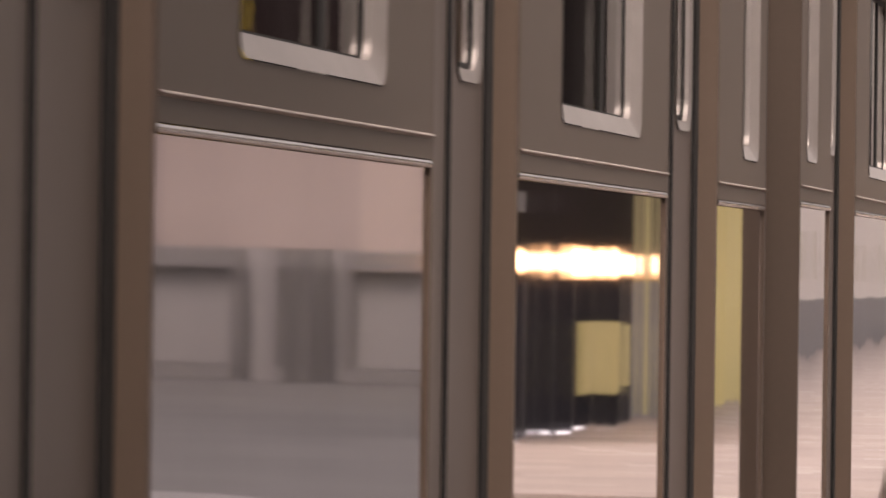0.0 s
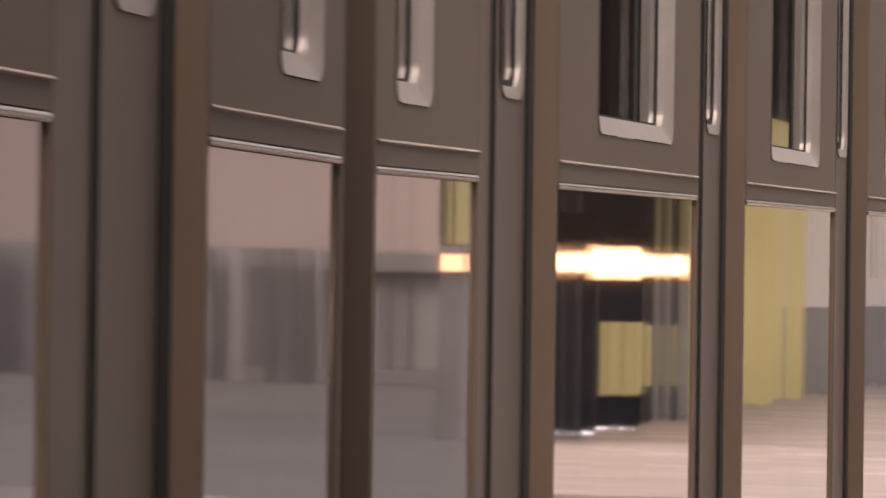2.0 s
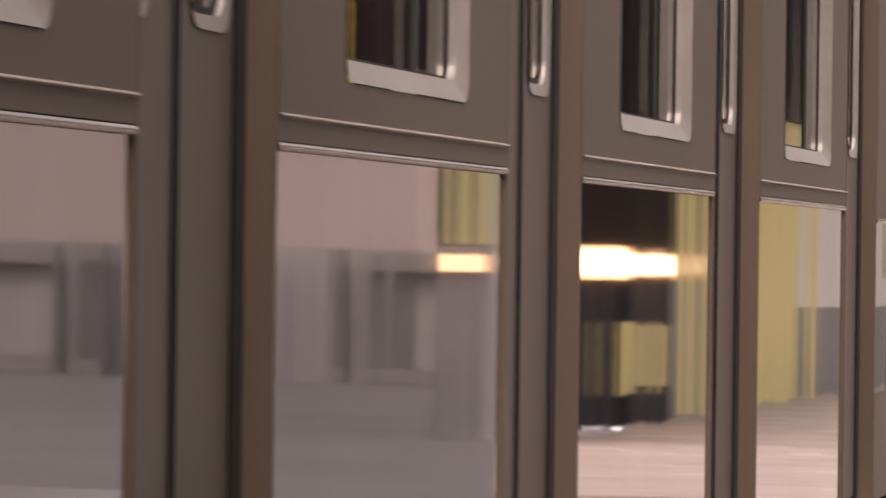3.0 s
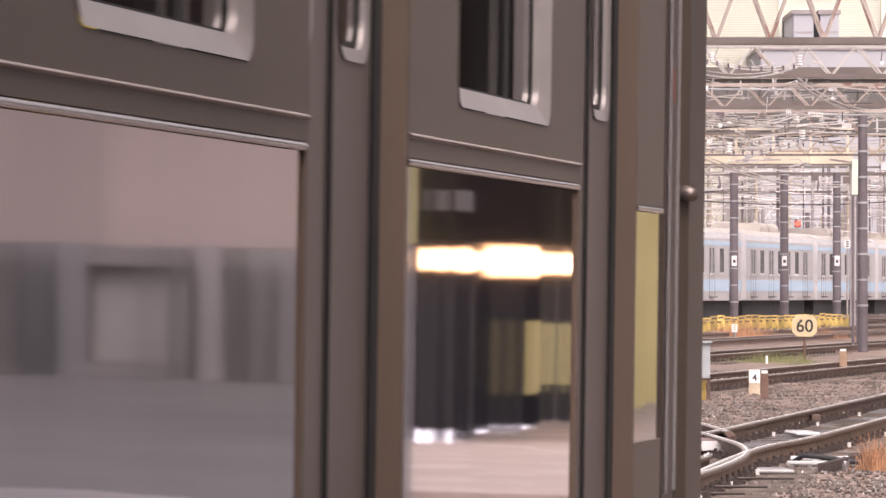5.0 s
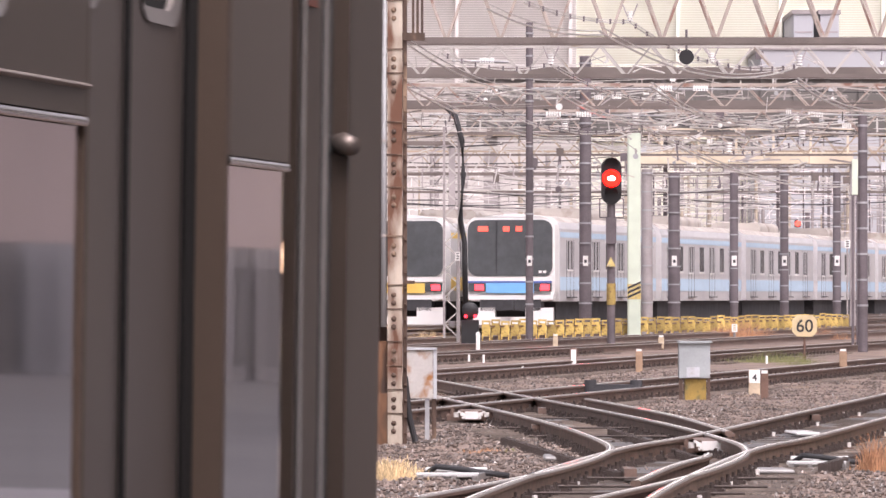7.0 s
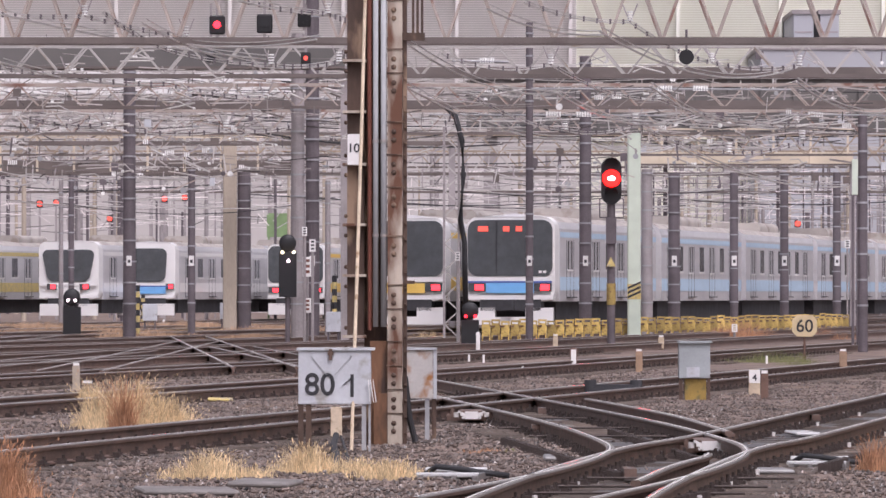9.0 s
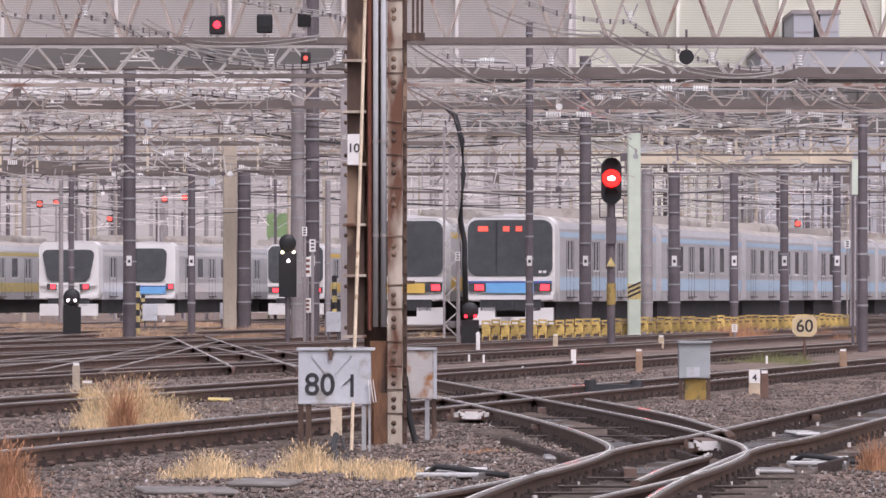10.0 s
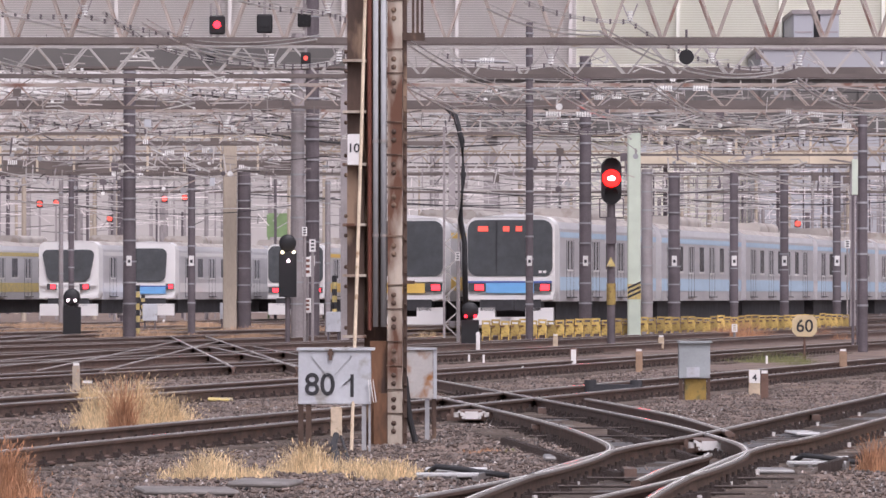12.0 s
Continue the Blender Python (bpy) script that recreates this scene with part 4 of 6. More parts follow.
        box(bm, 1.476, 1.482, y0 + 0.1, y1, 3.08, 3.26)
        part("side_band", bm, band, car)
        bm = bmesh.new()
        box(bm, -1.2, 1.2, y0 + 0.8, y1 - 0.8, 0.35, 1.0)
        part("underframe", bm, "dark_bogie", car)
        for c in range(4):
            yd = (k * 20.0) + 2.6 + 4.82 * c
            for s in (-1, 1):
                bm = bmesh.new()
                box(bm, 1.455, 1.479, yd + s * 0.3 - 0.13, yd + s * 0.3 + 0.13, 2.05, 2.98)
                part("door_window", bm, "side_glass", car)
            bm = bmesh.new()
            box(bm, 1.476, 1.484, yd - 0.66, yd - 0.62, 1.1, 3.0)
            box(bm, 1.476, 1.484, yd + 0.62, yd + 0.66, 1.1, 3.0)
            box(bm, 1.476, 1.484, yd - 0.015, yd + 0.015, 1.1, 3.0)
            box(bm, 1.476, 1.60, yd - 0.6, yd + 0.6, 1.12, 1.15)
            part("door_edges", bm, "dark_bogie", car)
            # white sill bar: the glint under the door windows is painted on
            bm = bmesh.new()
            box(bm, 1.476, 1.50, yd - 0.5, yd + 0.5, 1.98, 2.03)
            part("sill_glint", bm, "white_sign", car)
            if c < 3:
                bm = bmesh.new()
                box(bm, 1.455, 1.481, yd + 1.9, yd + 2.9, 2.08, 2.98)
                part("side_window", bm, "side_glass", car)
                # the same painted glint along the side window's sill
                bm = bmesh.new()
                box(bm, 1.48, 1.5, yd + 1.85, yd + 2.95, 2.0, 2.06)
                part("sill_glint", bm, "white_sign", car)
    return t


parked_train("stainless commuter train with sky-blue bands and lit red tail lamps", 904, 192, -11.6, 5, "pale_blue", "train_white", "sky_blue", signs=True)
parked_train("stainless commuter train with a yellow cab band, behind the rusty column", 712, 195, -11.6, 3, "band_yellow", "train_white", "band_yellow")
parked_train("white-fronted stainless train with a thin blue band", 258, 285, -11.4, 4, "train_white", "train_white", "sky_blue", screen=(1.08, 0.98, 1.85, 3.45), lamps=(1.22, 1.62, 0.2), tall=3.8)
parked_train("white train with a large dark windscreen and lit tail lamps", 122, 280, -11.4, 2, "train_white", "train_white", "train_white", screen=(1.3, 1.0, 1.85, 3.35), lamps=(0.8, 1.6, 0.24), tall=3.8)
parked_train("far stainless train with a yellow band", 524, 295, -11.4, 4, "band_yellow", "train_white", "band_yellow")
parked_train("dull stainless train with an ochre lower band", -300, 262, -11.4, 2, "yellow_paint", "train_steel", "yellow_paint")


# ---- the rusty riveted column beside the relay boxes ----
def riveted_column():
    d = 54.6
    c = thing("riveted_column", "rusty cream riveted steel column with grey conduits and steps", "column", pose(0, d, -0.17))
    X = lambda b: side(b, d)
    top = 4.4
    bm = bmesh.new()
    box(bm, X(686), X(712), -0.05, 0.30, 0.0, top)
    leg = part("cream_leg", bm, "rust_cream", c, "flaking cream-painted leg with rivets")
    k = 0.12
    rng = random.Random(2)
    while k < top:
        for dz in (0, 0.075):
            bm = bmesh.new()
            ball(bm, (X(697), -0.055, k + dz), 0.024, 1, 0.6, 1, 8)
            part("rivet", bm, "rust_dark", leg)
        bm = bmesh.new()
        box(bm, X(684), X(716), -0.06, 0.0, k + 0.16, k + 0.17)
        k += rng.choice((0.22, 0.3, 0.45))
        part("seam", bm, "rust_dark", leg)
    bm = bmesh.new()
    box(bm, X(712) + 0.004, X(720), 0.02, 0.3, 0.0, top)
    for k in range(24):
        ball(bm, (X(718), 0.01, 0.1 + 0.148 * k), 0.016, 1, 1, 1, 6)
    part("back_flange", bm, "rust_dark", c)
    bm = bmesh.new()
    box(bm, X(614), X(644), 0.1, 0.42, 1.0, top)
    part("dark_leg", bm, "rust_dark", c, "dark rusted leg with brown patches")
    bm = bmesh.new()
    box(bm, X(644), X(684), 0.32, 0.36, 0.0, top)
    part("web", bm, "rust_dark", c)
    for e in (107, 198, 291, 398, 488, 596):
        z = high(e, d) + 0.17
        bm = bmesh.new()
        box(bm, X(606), X(648), 0.0, 0.45, z - 0.012, z + 0.012)
        part("step_plate", bm, "rust_cream", c)
        bm = bmesh.new()
        ball(bm, (X(612), 0.02, z + 0.08), 0.02, 1, 1, 1, 6)
        ball(bm, (X(612), 0.02, z - 0.1), 0.02, 1, 1, 1, 6)
        part("bolt", bm, "rust_dark", c)
    bm = bmesh.new()
    tube(bm, [(X(655), 0.0, 1.05), (X(654), 0.0, top)], 0.022, 10)
    part("conduit", bm, "pipe_red", c, "red-brown conduit")
    for b, r in ((665, 0.024), (679, 0.027)):
        bm = bmesh.new()
        tube(bm, [(X(b), -0.04, 1.08), (X(b), -0.04, top)], r, 12)
        q = part("conduit", bm, "pipe_grey", c, "grey cable conduit", smooth=True)
        for e in (253, 420):
            bm = bmesh.new()
            zz = high(e, d) + 0.17
            tube(bm, [(X(b), -0.04, zz), (X(b), -0.04, zz + 0.03)], r * 1.25, 10)
            part("clip", bm, "trim_steel", q)
    bm = bmesh.new()
    tube(bm, [(X(622) * 0.958, -2.3, 0.0), (X(629) * 0.968, -1.75, 1.1), (X(640) * 0.985, -0.8, 2.9), (X(648), -0.1, top)], 0.016, 8)
    part("stay_wire_guard", bm, "post_cream", c, "pale slanting stay guard")
    bm = bmesh.new()
    box(bm, X(655), X(690), 0.0, 0.33, 0.0, 0.95)
    part("base_plate", bm, "rust_brown", c, "rust-streaked base casing")
    bm = bmesh.new()
    box(bm, X(716), X(734), 0.0, 0.03, high(500, d) + 0.155, high(500, d) + 0.185)
    part("bracket", bm, "rust_dark", c)
    bm = bmesh.new()
    box(bm, X(705), X(752), 0.0, 0.1, high(66, d) + 0.14, high(58, d) + 0.17)
    for b in (731, 739, 747):
        box(bm, X(b) - 0.012, X(b) + 0.012, 0.02, 0.06, high(60, d) + 0.17, top)
    part("head_bracket", bm, "rust_dark", c)
    bm = bmesh.new()
    tube(bm, [(X(716), 0.05, 0.62), (X(724), 0.1, 0.25), (X(735), 0.12, 0.02)], 0.03, 8)
    part("ground_cable", bm, "wire_dark", c)
    bm = bmesh.new()
    box(bm, X(662), X(685), -0.09, -0.055, 0.0, 0.47)
    part("foot_casing", bm, "rust_brown", c, "rust-brown casing round the foot")
    # number sign
    bm = bmesh.new()
    box(bm, X(615), X(638), -0.06, -0.04, high(292, d) + 0.17, high(238, d) + 0.17)
    s = part("number_board", bm, "white_sign", c, "white board with the number 10")
    text_part("10", s, X(626), -0.064, high(270, d) + 0.17, 0.115)
    return c


def text_part(text, parent, x, y, z, size, mat="black_paint", extrude=0.002, width=1.0):
    cu = bpy.data.curves.new("lettering", "FONT")
    cu.body, cu.size, cu.extrude, cu.align_x = text, size, extrude, "CENTER"
    cu.offset = size * 0.012
    tmp = bpy.data.objects.new("lettering", cu)
    scene.collection.objects.link(tmp)
    bpy.context.view_layer.update()
    d = bpy.data.meshes.new_from_object(tmp.evaluated_get(bpy.context.evaluated_depsgraph_get()))
    bpy.data.objects.remove(tmp)
    d.materials.clear()
    d.materials.append(M[mat])
    o = new("lettering", d)
    o.parent = parent
    o.matrix_basis = pose(x, y, z, 90, 0, 0) @ Matrix.Diagonal((width, 1, 1, 1))
    return o


riveted_column()


def relay_box():
    d = 52.5
    X = lambda b: side(b, d)
    Z = lambda e: high(e, d)
    t = thing("relay_box", "grey steel relay box numbered 801 on rusty legs", "relay box", pose(0, d, 0))
    bm = bmesh.new()
    box(bm, X(528), X(656), 0, 0.4, Z(716), Z(621))
    bmesh.ops.bevel(bm, geom=bm.edges[:], offset=0.006, segments=2, affect="EDGES")
    body = part("body", bm, "box_grey", t)
    bm = bmesh.new()
    box(bm, X(525), X(663), -0.02, 0.43, Z(621) + 0.002, Z(616))
    part("lid", bm, "box_grey", t, "thin overhanging grey lid")
    bm = bmesh.new()
    box(bm, X(582), X(588), -0.035, -0.021, Z(638), Z(618))
    box(bm, X(580), X(590), -0.03, -0.001, Z(629), Z(622))
    part("latch", bm, "rust_dark", body)
    bm = bmesh.new()
    for a, b in (((550, 630), (578, 664)), ((622, 630), (592, 664))):
        beam(bm, (X(a[0]), -0.001, Z(a[1])), (X(b[0]), -0.001, Z(b[1])), 0.018, 0.004)
    part("scuff_marks", bm, "pipe_grey", body)
    text_part("80", body, X(566), -0.004, Z(699), 0.275, width=1.0)
    bm = bmesh.new()
    beam(bm, (X(623), -0.003, Z(703)), (X(623), -0.003, Z(663)), 0.03, 0.004)
    beam(bm, (X(606), -0.003, Z(683)), (X(622), -0.003, Z(668)), 0.03, 0.004)
    part("digit_one", bm, "black_paint", body)
    for a, b in ((528, 537), (541, 551), (640, 648), (652, 656)):
        bm = bmesh.new()
        box(bm, X(a), X(b), 0.02, 0.1, -0.2, Z(716))
        part("leg", bm, "rust_dark" if a < 600 else "pipe_grey", t)
    bm = bmesh.new()
    for k, (a, b) in enumerate(((652, 655), (656, 661), (660, 666))):
        beam(bm, (X(a), -0.03, Z(672)), (X(b), -0.03, Z(712)), 0.016, 0.006)
    part("peeling_tape", bm, "white_sign", t, "torn white tape strips")
    bm = bmesh.new()
    box(bm, X(586), X(606), -0.25, -0.12, Z(772), Z(720))
    bmesh.ops.bevel(bm, geom=bm.edges[:], offset=0.008, segments=2, affect="EDGES")
    jb = part("junction_case", bm, "post_cream", t, "cream junction case")
    bm = bmesh.new()
    at = lambda b, e, q: (side(b, q), q - d, high(e, q))
    tube(bm, [at(595, 770, 52.3), at(590, 788, 50.6), at(595, 806, 49.0), at(592, 824, 47.2), at(600, 834, 46.2)], [0.028, 0.03, 0.034, 0.034, 0.045], 8)
    tube(bm, [at(603, 772, 52.3), at(612, 796, 49.8), at(617, 822, 47.2), at(606, 836, 46.0)], 0.012, 6)
    ball(bm, at(601, 834, 46.1), 0.075, 1.0, 0.8, 0.6, 10)
    part("cable", bm, "wire_dark", jb, "black drooping cable")
    return t


relay_box()


def second_box():
    d = 56.5
    X = lambda b: side(b, d)
    Z = lambda e: high(e, d)
    t = thing("relay_box", "pale steel relay box with a rust stain on two legs", "relay box", pose(0, d, 0))
    bm = bmesh.new()
    box(bm, X(700), X(766), 0, 0.35, Z(706), Z(620))
    bmesh.ops.bevel(bm, geom=bm.edges[:], offset=0.006, segments=2, affect="EDGES")
    part("body", bm, "box_rust", t)
    bm = bmesh.new()
    box(bm, X(698), X(773), -0.02, 0.38, Z(620) + 0.002, Z(616))
    part("lid", bm, "box_grey", t)
    bm = bmesh.new()
    box(bm, X(767), X(773), 0.0, 0.35, Z(706), Z(620))
    part("side_door", bm, "box_grey", t)
    for a, b in ((752, 760), (764, 772)):
        bm = bmesh.new()
        box(bm, X(a), X(b), 0.02, 0.08, -0.2, Z(706))
        part("leg", bm, "pipe_grey" if a < 760 else "rust_dark", t)
    return t


second_box()


def cabinet():
    d = 77.0
    X = lambda b: side(b, d)
    Z = lambda e: high(e, d)
    t = thing("trackside_cabinet", "grey trackside cabinet on a mossy yellow base", "cabinet", pose(0, d, 0))
    bm = bmesh.new()
    box(bm, X(1202), X(1257), 0, 0.4, Z(670), Z(608))
    bmesh.ops.bevel(bm, geom=bm.edges[:], offset=0.008, segments=2, affect="EDGES")
    b = part("body", bm, "box_dull", t)
    bm = bmesh.new()
    box(bm, X(1200), X(1260), -0.04, 0.45, Z(608) + 0.003, Z(604))
    part("lid", bm, "box_dull", t)
    bm = bmesh.new()
    box(bm, X(1215), X(1238), -0.012, -0.001, Z(668), Z(650))
    part("hatch", bm, "box_grey", b)
    bm = bmesh.new()
    box(bm, X(1213), X(1250), 0.05, 0.35, -0.2, Z(671))
    part("plinth", bm, "moss_ochre", t, "mossy ochre plinth")
    for a, c in ((1202, 1208), (1252, 1257)):
        bm = bmesh.new()
        box(bm, X(a), X(c), 0.02, 0.1, -0.2, Z(671))
        part("leg", bm, "rust_dark", t)
    return t


cabinet()


# ---- signals ----
def main_signal():
    d = 160.0
    X = lambda b: side(b, d)
    Z = lambda e: high(e, d)
    t = thing("colour_light_signal", "black oval colour-light signal showing red on a post", "signal", pose(0, d, 0))
    bm = bmesh.new()
    rod(bm, X(1082), 0.2, -0.2, Z(352), 0.11, 12)
    part("post", bm, "pole_dark", t)
    bm = bmesh.new()
    o = rounded(X(1064), X(1100), Z(362), Z(279), 0.27, 6)
    a = [bm.verts.new((x, 0, z)) for x, z in o]
    c = [bm.verts.new((x, 0.15, z)) for x, z in o]
    bm.faces.new(a), bm.faces.new(c)
    for i in range(len(a)):
        bm.faces.new((a[i], a[(i + 1) % len(a)], c[(i + 1) % len(a)], c[i]))
    board = part("backboard", bm, "signal_black", t)
    for e in (316, 290, 343):
        bm = bmesh.new()
        n = 12
        cx, cz = X(1082), Z(e)
        for k in range(n):
            t0, t1 = math.pi * k / n, math.pi * (k + 1) / n
            p = [(cx + 0.19 * math.cos(q), y, cz + 0.19 * math.sin(q)) for q in (t0, t1) for y in (-0.01, -0.28)]
            bm.faces.new([bm.verts.new(v) for v in (p[0], p[1], p[3], p[2])])
        part("hood", bm, "signal_black", board)
    bm = bmesh.new()
    disc(bm, (X(1082), -0.03, Z(316)), 0.235, 0.03, 20)
    lens = part("red_lens", bm, "main_red", board, "lit red lens")
    bm = bmesh.new()
    ball(bm, (X(1082), -0.04, Z(316)), 0.08, 1.35, 0.3, 0.85, 16)
    part("lit_core", bm, "main_core", lens, smooth=True)
    bm = bmesh.new()
    for a, b in (((1062, 352), (1062, 385)), ((1104, 352), (1104, 385)), ((1062, 385), (1104, 385)), ((1062, 352), (1104, 352))):
        beam(bm, (X(a[0]), 0.3, Z(a[1])), (X(b[0]), 0.3, Z(b[1])), 0.03)
    part("maintenance_cage", bm, "pole_dark", t)
    bm = bmesh.new()
    box(bm, X(1073), X(1091), 0.05, 0.35, Z(432), Z(385))
    part("relay_case", bm, "pole_dark", t)
    bm = bmesh.new()
    a = [bm.verts.new((X(b), 0.0, Z(e))) for b, e in ((1073, 472), (1090, 472), (1081, 455))]
    c = [bm.verts.new((v.co.x, 0.03, v.co.z)) for v in a]
    bm.faces.new(a), bm.faces.new(c)
    for i in range(3):
        bm.faces.new((a[i], a[(i + 1) % 3], c[(i + 1) % 3], c[i]))
    part("warning_triangle", bm, "yellow_paint", t, "small orange warning triangle")
    bm = bmesh.new()
    rod(bm, X(1082), 0.2, Z(540), Z(502), 0.125, 12)
    part("sleeve", bm, "fence_yellow", t, "worn ochre sleeve")
    return t


main_signal()


def hanging_signal(b, e, d, mat, w=12, label="small lit red signal hung in the gantries"):
    t = thing("lit_signal" if mat != "signal_black" else "unlit_signal", label, "signal", pose(side(b, d), d, high(e, d)), group="far red signals")
    s = w * d / F / 2
    bm = bmesh.new()
    q = 1.15 if d < 200 else 0.85
    box(bm, -s * q, s * q, 0, 0.2, -s * q * 1.2, s * q * 1.2)
    bmesh.ops.bevel(bm, geom=bm.edges[:], offset=s * 0.2, segments=1, affect="EDGES")
    part("case", bm, "signal_black", t)
    bm = bmesh.new()
    disc(bm, (0, -0.03, 0), s * (0.55 if d < 200 else 0.8), 0.03, 12)
    part("lens", bm, mat, t)
    bm = bmesh.new()
    if d > 200:
        beam(bm, (0, 0.1, -high(e, d) - 0.2), (0, 0.1, s), 0.12)
    else:
        beam(bm, (0, 0.1, -s * 2), (0, 0.1, s * 1.3 + 1.2), 0.06)
    part("support", bm, "pole_mid", t)


for b, e, d, w in ((384, 44, 124.9, 24), (70, 361, 330, 13), (99, 359, 330, 12), (194, 387, 360, 12), (291, 352, 330, 13), (327, 350, 330, 12), (1412, 396, 330, 13), (541, 103, 147.9, 15)):
    hanging_signal(b, e, d, "signal_red" if e < 60 else "dim_red", w)
for b, e, d, w in ((468, 42, 124.9, 24), (373, 100, 147.9, 14), (538, 34, 125.5, 20)):
    hanging_signal(b, e, d, "signal_black", w, "unlit black signal case hung from the gantry")


def round_mirror():
    d = 130
    t = thing("round_sign", "black disc sign hung from the gantry", "sign", pose(side(1215, d), d, high(101, d)))
    bm = bmesh.new()
    disc(bm, (0, 0, 0), 0.165, 0.08, 24)
    part("disc", bm, "signal_black", t)
    bm = bmesh.new()
    beam(bm, (0, 0.05, 0.1), (0, 0.05, 0.6), 0.05)
    part("hanger", bm, "pole_dark", t)


round_mirror()


def dwarf_signal(b, e_base, e_top, lamps, label):
    d = ground_d(e_base)
    X = lambda q: side(q, d) - side(b, d)
    Z = lambda q: high(q, d)
    t = thing("dwarf_signal", label, "signal", pose(side(b, d), d, 0))
    bm = bmesh.new()
    rod(bm, 0, 0.1, -0.2, Z(e_top), 0.07, 10)
    part("post", bm, "pole_dark", t)
    bm = bmesh.new()
    h = Z(e_top) + 0.1
    s = 12 * d / F
    ball(bm, (0, 0, h - s), s, 1.3, 0.5, 1.3, 14)
    head = part("head", bm, "signal_black", t, smooth=True)
    for lb, le, mat in lamps:
        bm = bmesh.new()
        disc(bm, (X(lb), -s * 0.75, Z(le)), 0.042, 0.05, 10)
        part("lamp", bm, mat, head)
    bm = bmesh.new()
    box(bm, -s * 1.3, s * 1.3, -0.02, 0.25, h - 3.6 * s - 1.0, h - 2.4 * s)
    part("relay_case", bm, "signal_black", t)
    return t


dwarf_signal(509, 610, 425, ((500, 447, "signal_warm"), (520, 447, "signal_warm"), (511, 462, "signal_core")), "black dwarf signal with two warm lamps")
dwarf_signal(127, 598, 520, ((121, 532, "signal_core"), (134, 532, "signal_core")), "black dwarf signal with two white lamps")
dwarf_signal(832, 618, 545, ((824, 560, "signal_red"), (841, 560, "signal_red")), "black dwarf signal with two red lamps")


# ---- posts, signs and fence ----
def marker(b, e0, e1, w, mat, label, d=None, sign=None, face=False):
    d = d or ground_d(e0)
    t = thing("marker_post", label, "marker post", pose(side(b, d), d, -0.2), group="track marker posts")
    r = w * d / F / 2
    bm = bmesh.new()
    h = high(e1, d) + 0.2
    box(bm, -r, r, -r * 0.8, r * 0.8, 0, h)
    bmesh.ops.bevel(bm, geom=bm.edges[:], offset=r * 0.3, segments=2, affect="EDGES")
    p = part("post", bm, mat, t)
    if face:
        bm = bmesh.new()
        box(bm, -r * 0.7, r * 0.7, -r * 0.86, -r * 0.8, h * 0.2, h * 0.93)
        part("plate", bm, "white_sign", p)
    elif w > 8 and not sign:
        bm = bmesh.new()
        box(bm, -r * 0.8, r * 0.8, -r * 0.6, r * 0.6, h - 0.01, h + 0.03)
        part("cap", bm, "white_sign", p, "small white cap")
    if sign:
        bm = bmesh.new()
        box(bm, -r * 0.98, r * 0.98, -r * 0.9, -r * 0.862, h * 0.52, h * 0.985)
        q = part("number_face", bm, "white_sign", p, "white-painted upper face with a 4")
        text_part(sign, q, 0, -r * 0.94, h * 0.60, r * 1.7)
    return t


marker(1015, 652, 616, 13, "post_brown", "white-faced marker post beside the rails", face=True)
marker(983, 622, 594, 9, "post_cream", "pale marker post beside the rails")
marker(1131, 656, 621, 12, "post_tan", "pale round-topped marker post beside rails")
marker(1170, 618, 596, 10, "post_cream", "small pale marker post beside rails")
marker(1335, 698, 654, 20, "post_cream", "cream post bearing the number 4", sign="4")
marker(1353, 705, 660, 13, "post_brown", "brown wooden stake beside the rails")
marker(1492, 655, 621, 13, "post_tan", "rusty capped marker post beside rails")
marker(135, 690, 646, 13, "concrete", "short concrete post in the grass")
marker(846, 622, 588, 7, "white_sign", "small white stake beside the rails")
for b, e in ((830, 640), (856, 640), (1300, 588), (1357, 642), (290, 578), (925, 660)):
    marker(b, e, e - 12, 4, "white_sign", "small white peg between the rails")


def speed_sign():
    d = 128.0
    t = thing("speed_sign", "cream sign with the number 60 on a stake", "sign", pose(side(1424, d), d, 0))
    s = d / F
    bm = bmesh.new()
    pts = [(-22, -10), (-14, -19), (14, -19), (22, -10), (22, 10), (14, 19), (-14, 19), (-22, 10)]
    z = high(577, d)
    a = [bm.verts.new((x * s, 0, z + y * s)) for x, y in pts]
    c = [bm.verts.new((x * s, 0.03, z + y * s)) for x, y in pts]
    bm.faces.new(a), bm.faces.new(c)
    for i in range(8):
        bm.faces.new((a[i], a[(i + 1) % 8], c[(i + 1) % 8], c[i]))
    b = part("board", bm, "cream_sign", t)
    text_part("60", b, 0, -0.006, z - 10.5 * s, 31 * s)
    bm = bmesh.new()
    rod(bm, 0, 0.06, -0.2, z, 0.025, 8)
    part("stake", bm, "post_brown", t)


speed_sign()


def fence():
    """A row of worn yellow boards, first across the view, then along the far tracks."""
    f = thing("yellow_fence", "row of worn yellow fence boards along the far tracks", "fence")
    bd = mesh("fence_board", board_bm(), "fence_yellow")
    rng = random.Random(3)
    for (xa, ya), (xb, yb), step in (((1.25, 172), (4.85, 177), 0.47), ((5.35, 181), (15.6, 230), 1.5)):
        n = int(math.hypot(xb - xa, yb - ya) / step)
        for k in range(n + 1):
            o = new("fence_board", bd)
            o.matrix_basis = pose(xa + (xb - xa) * k / n, ya + (yb - ya) * k / n, -0.19 + rng.uniform(-0.04, 0.04), 0, rng.uniform(-2, 2), rng.uniform(-8, 8))
            o.parent = f
        bm = bmesh.new()
        beam(bm, (xa, ya + 0.04, 0.3), (xb, yb + 0.04, 0.3), 0.04)
        part("fence_rail", bm, "post_brown", f)
    return f


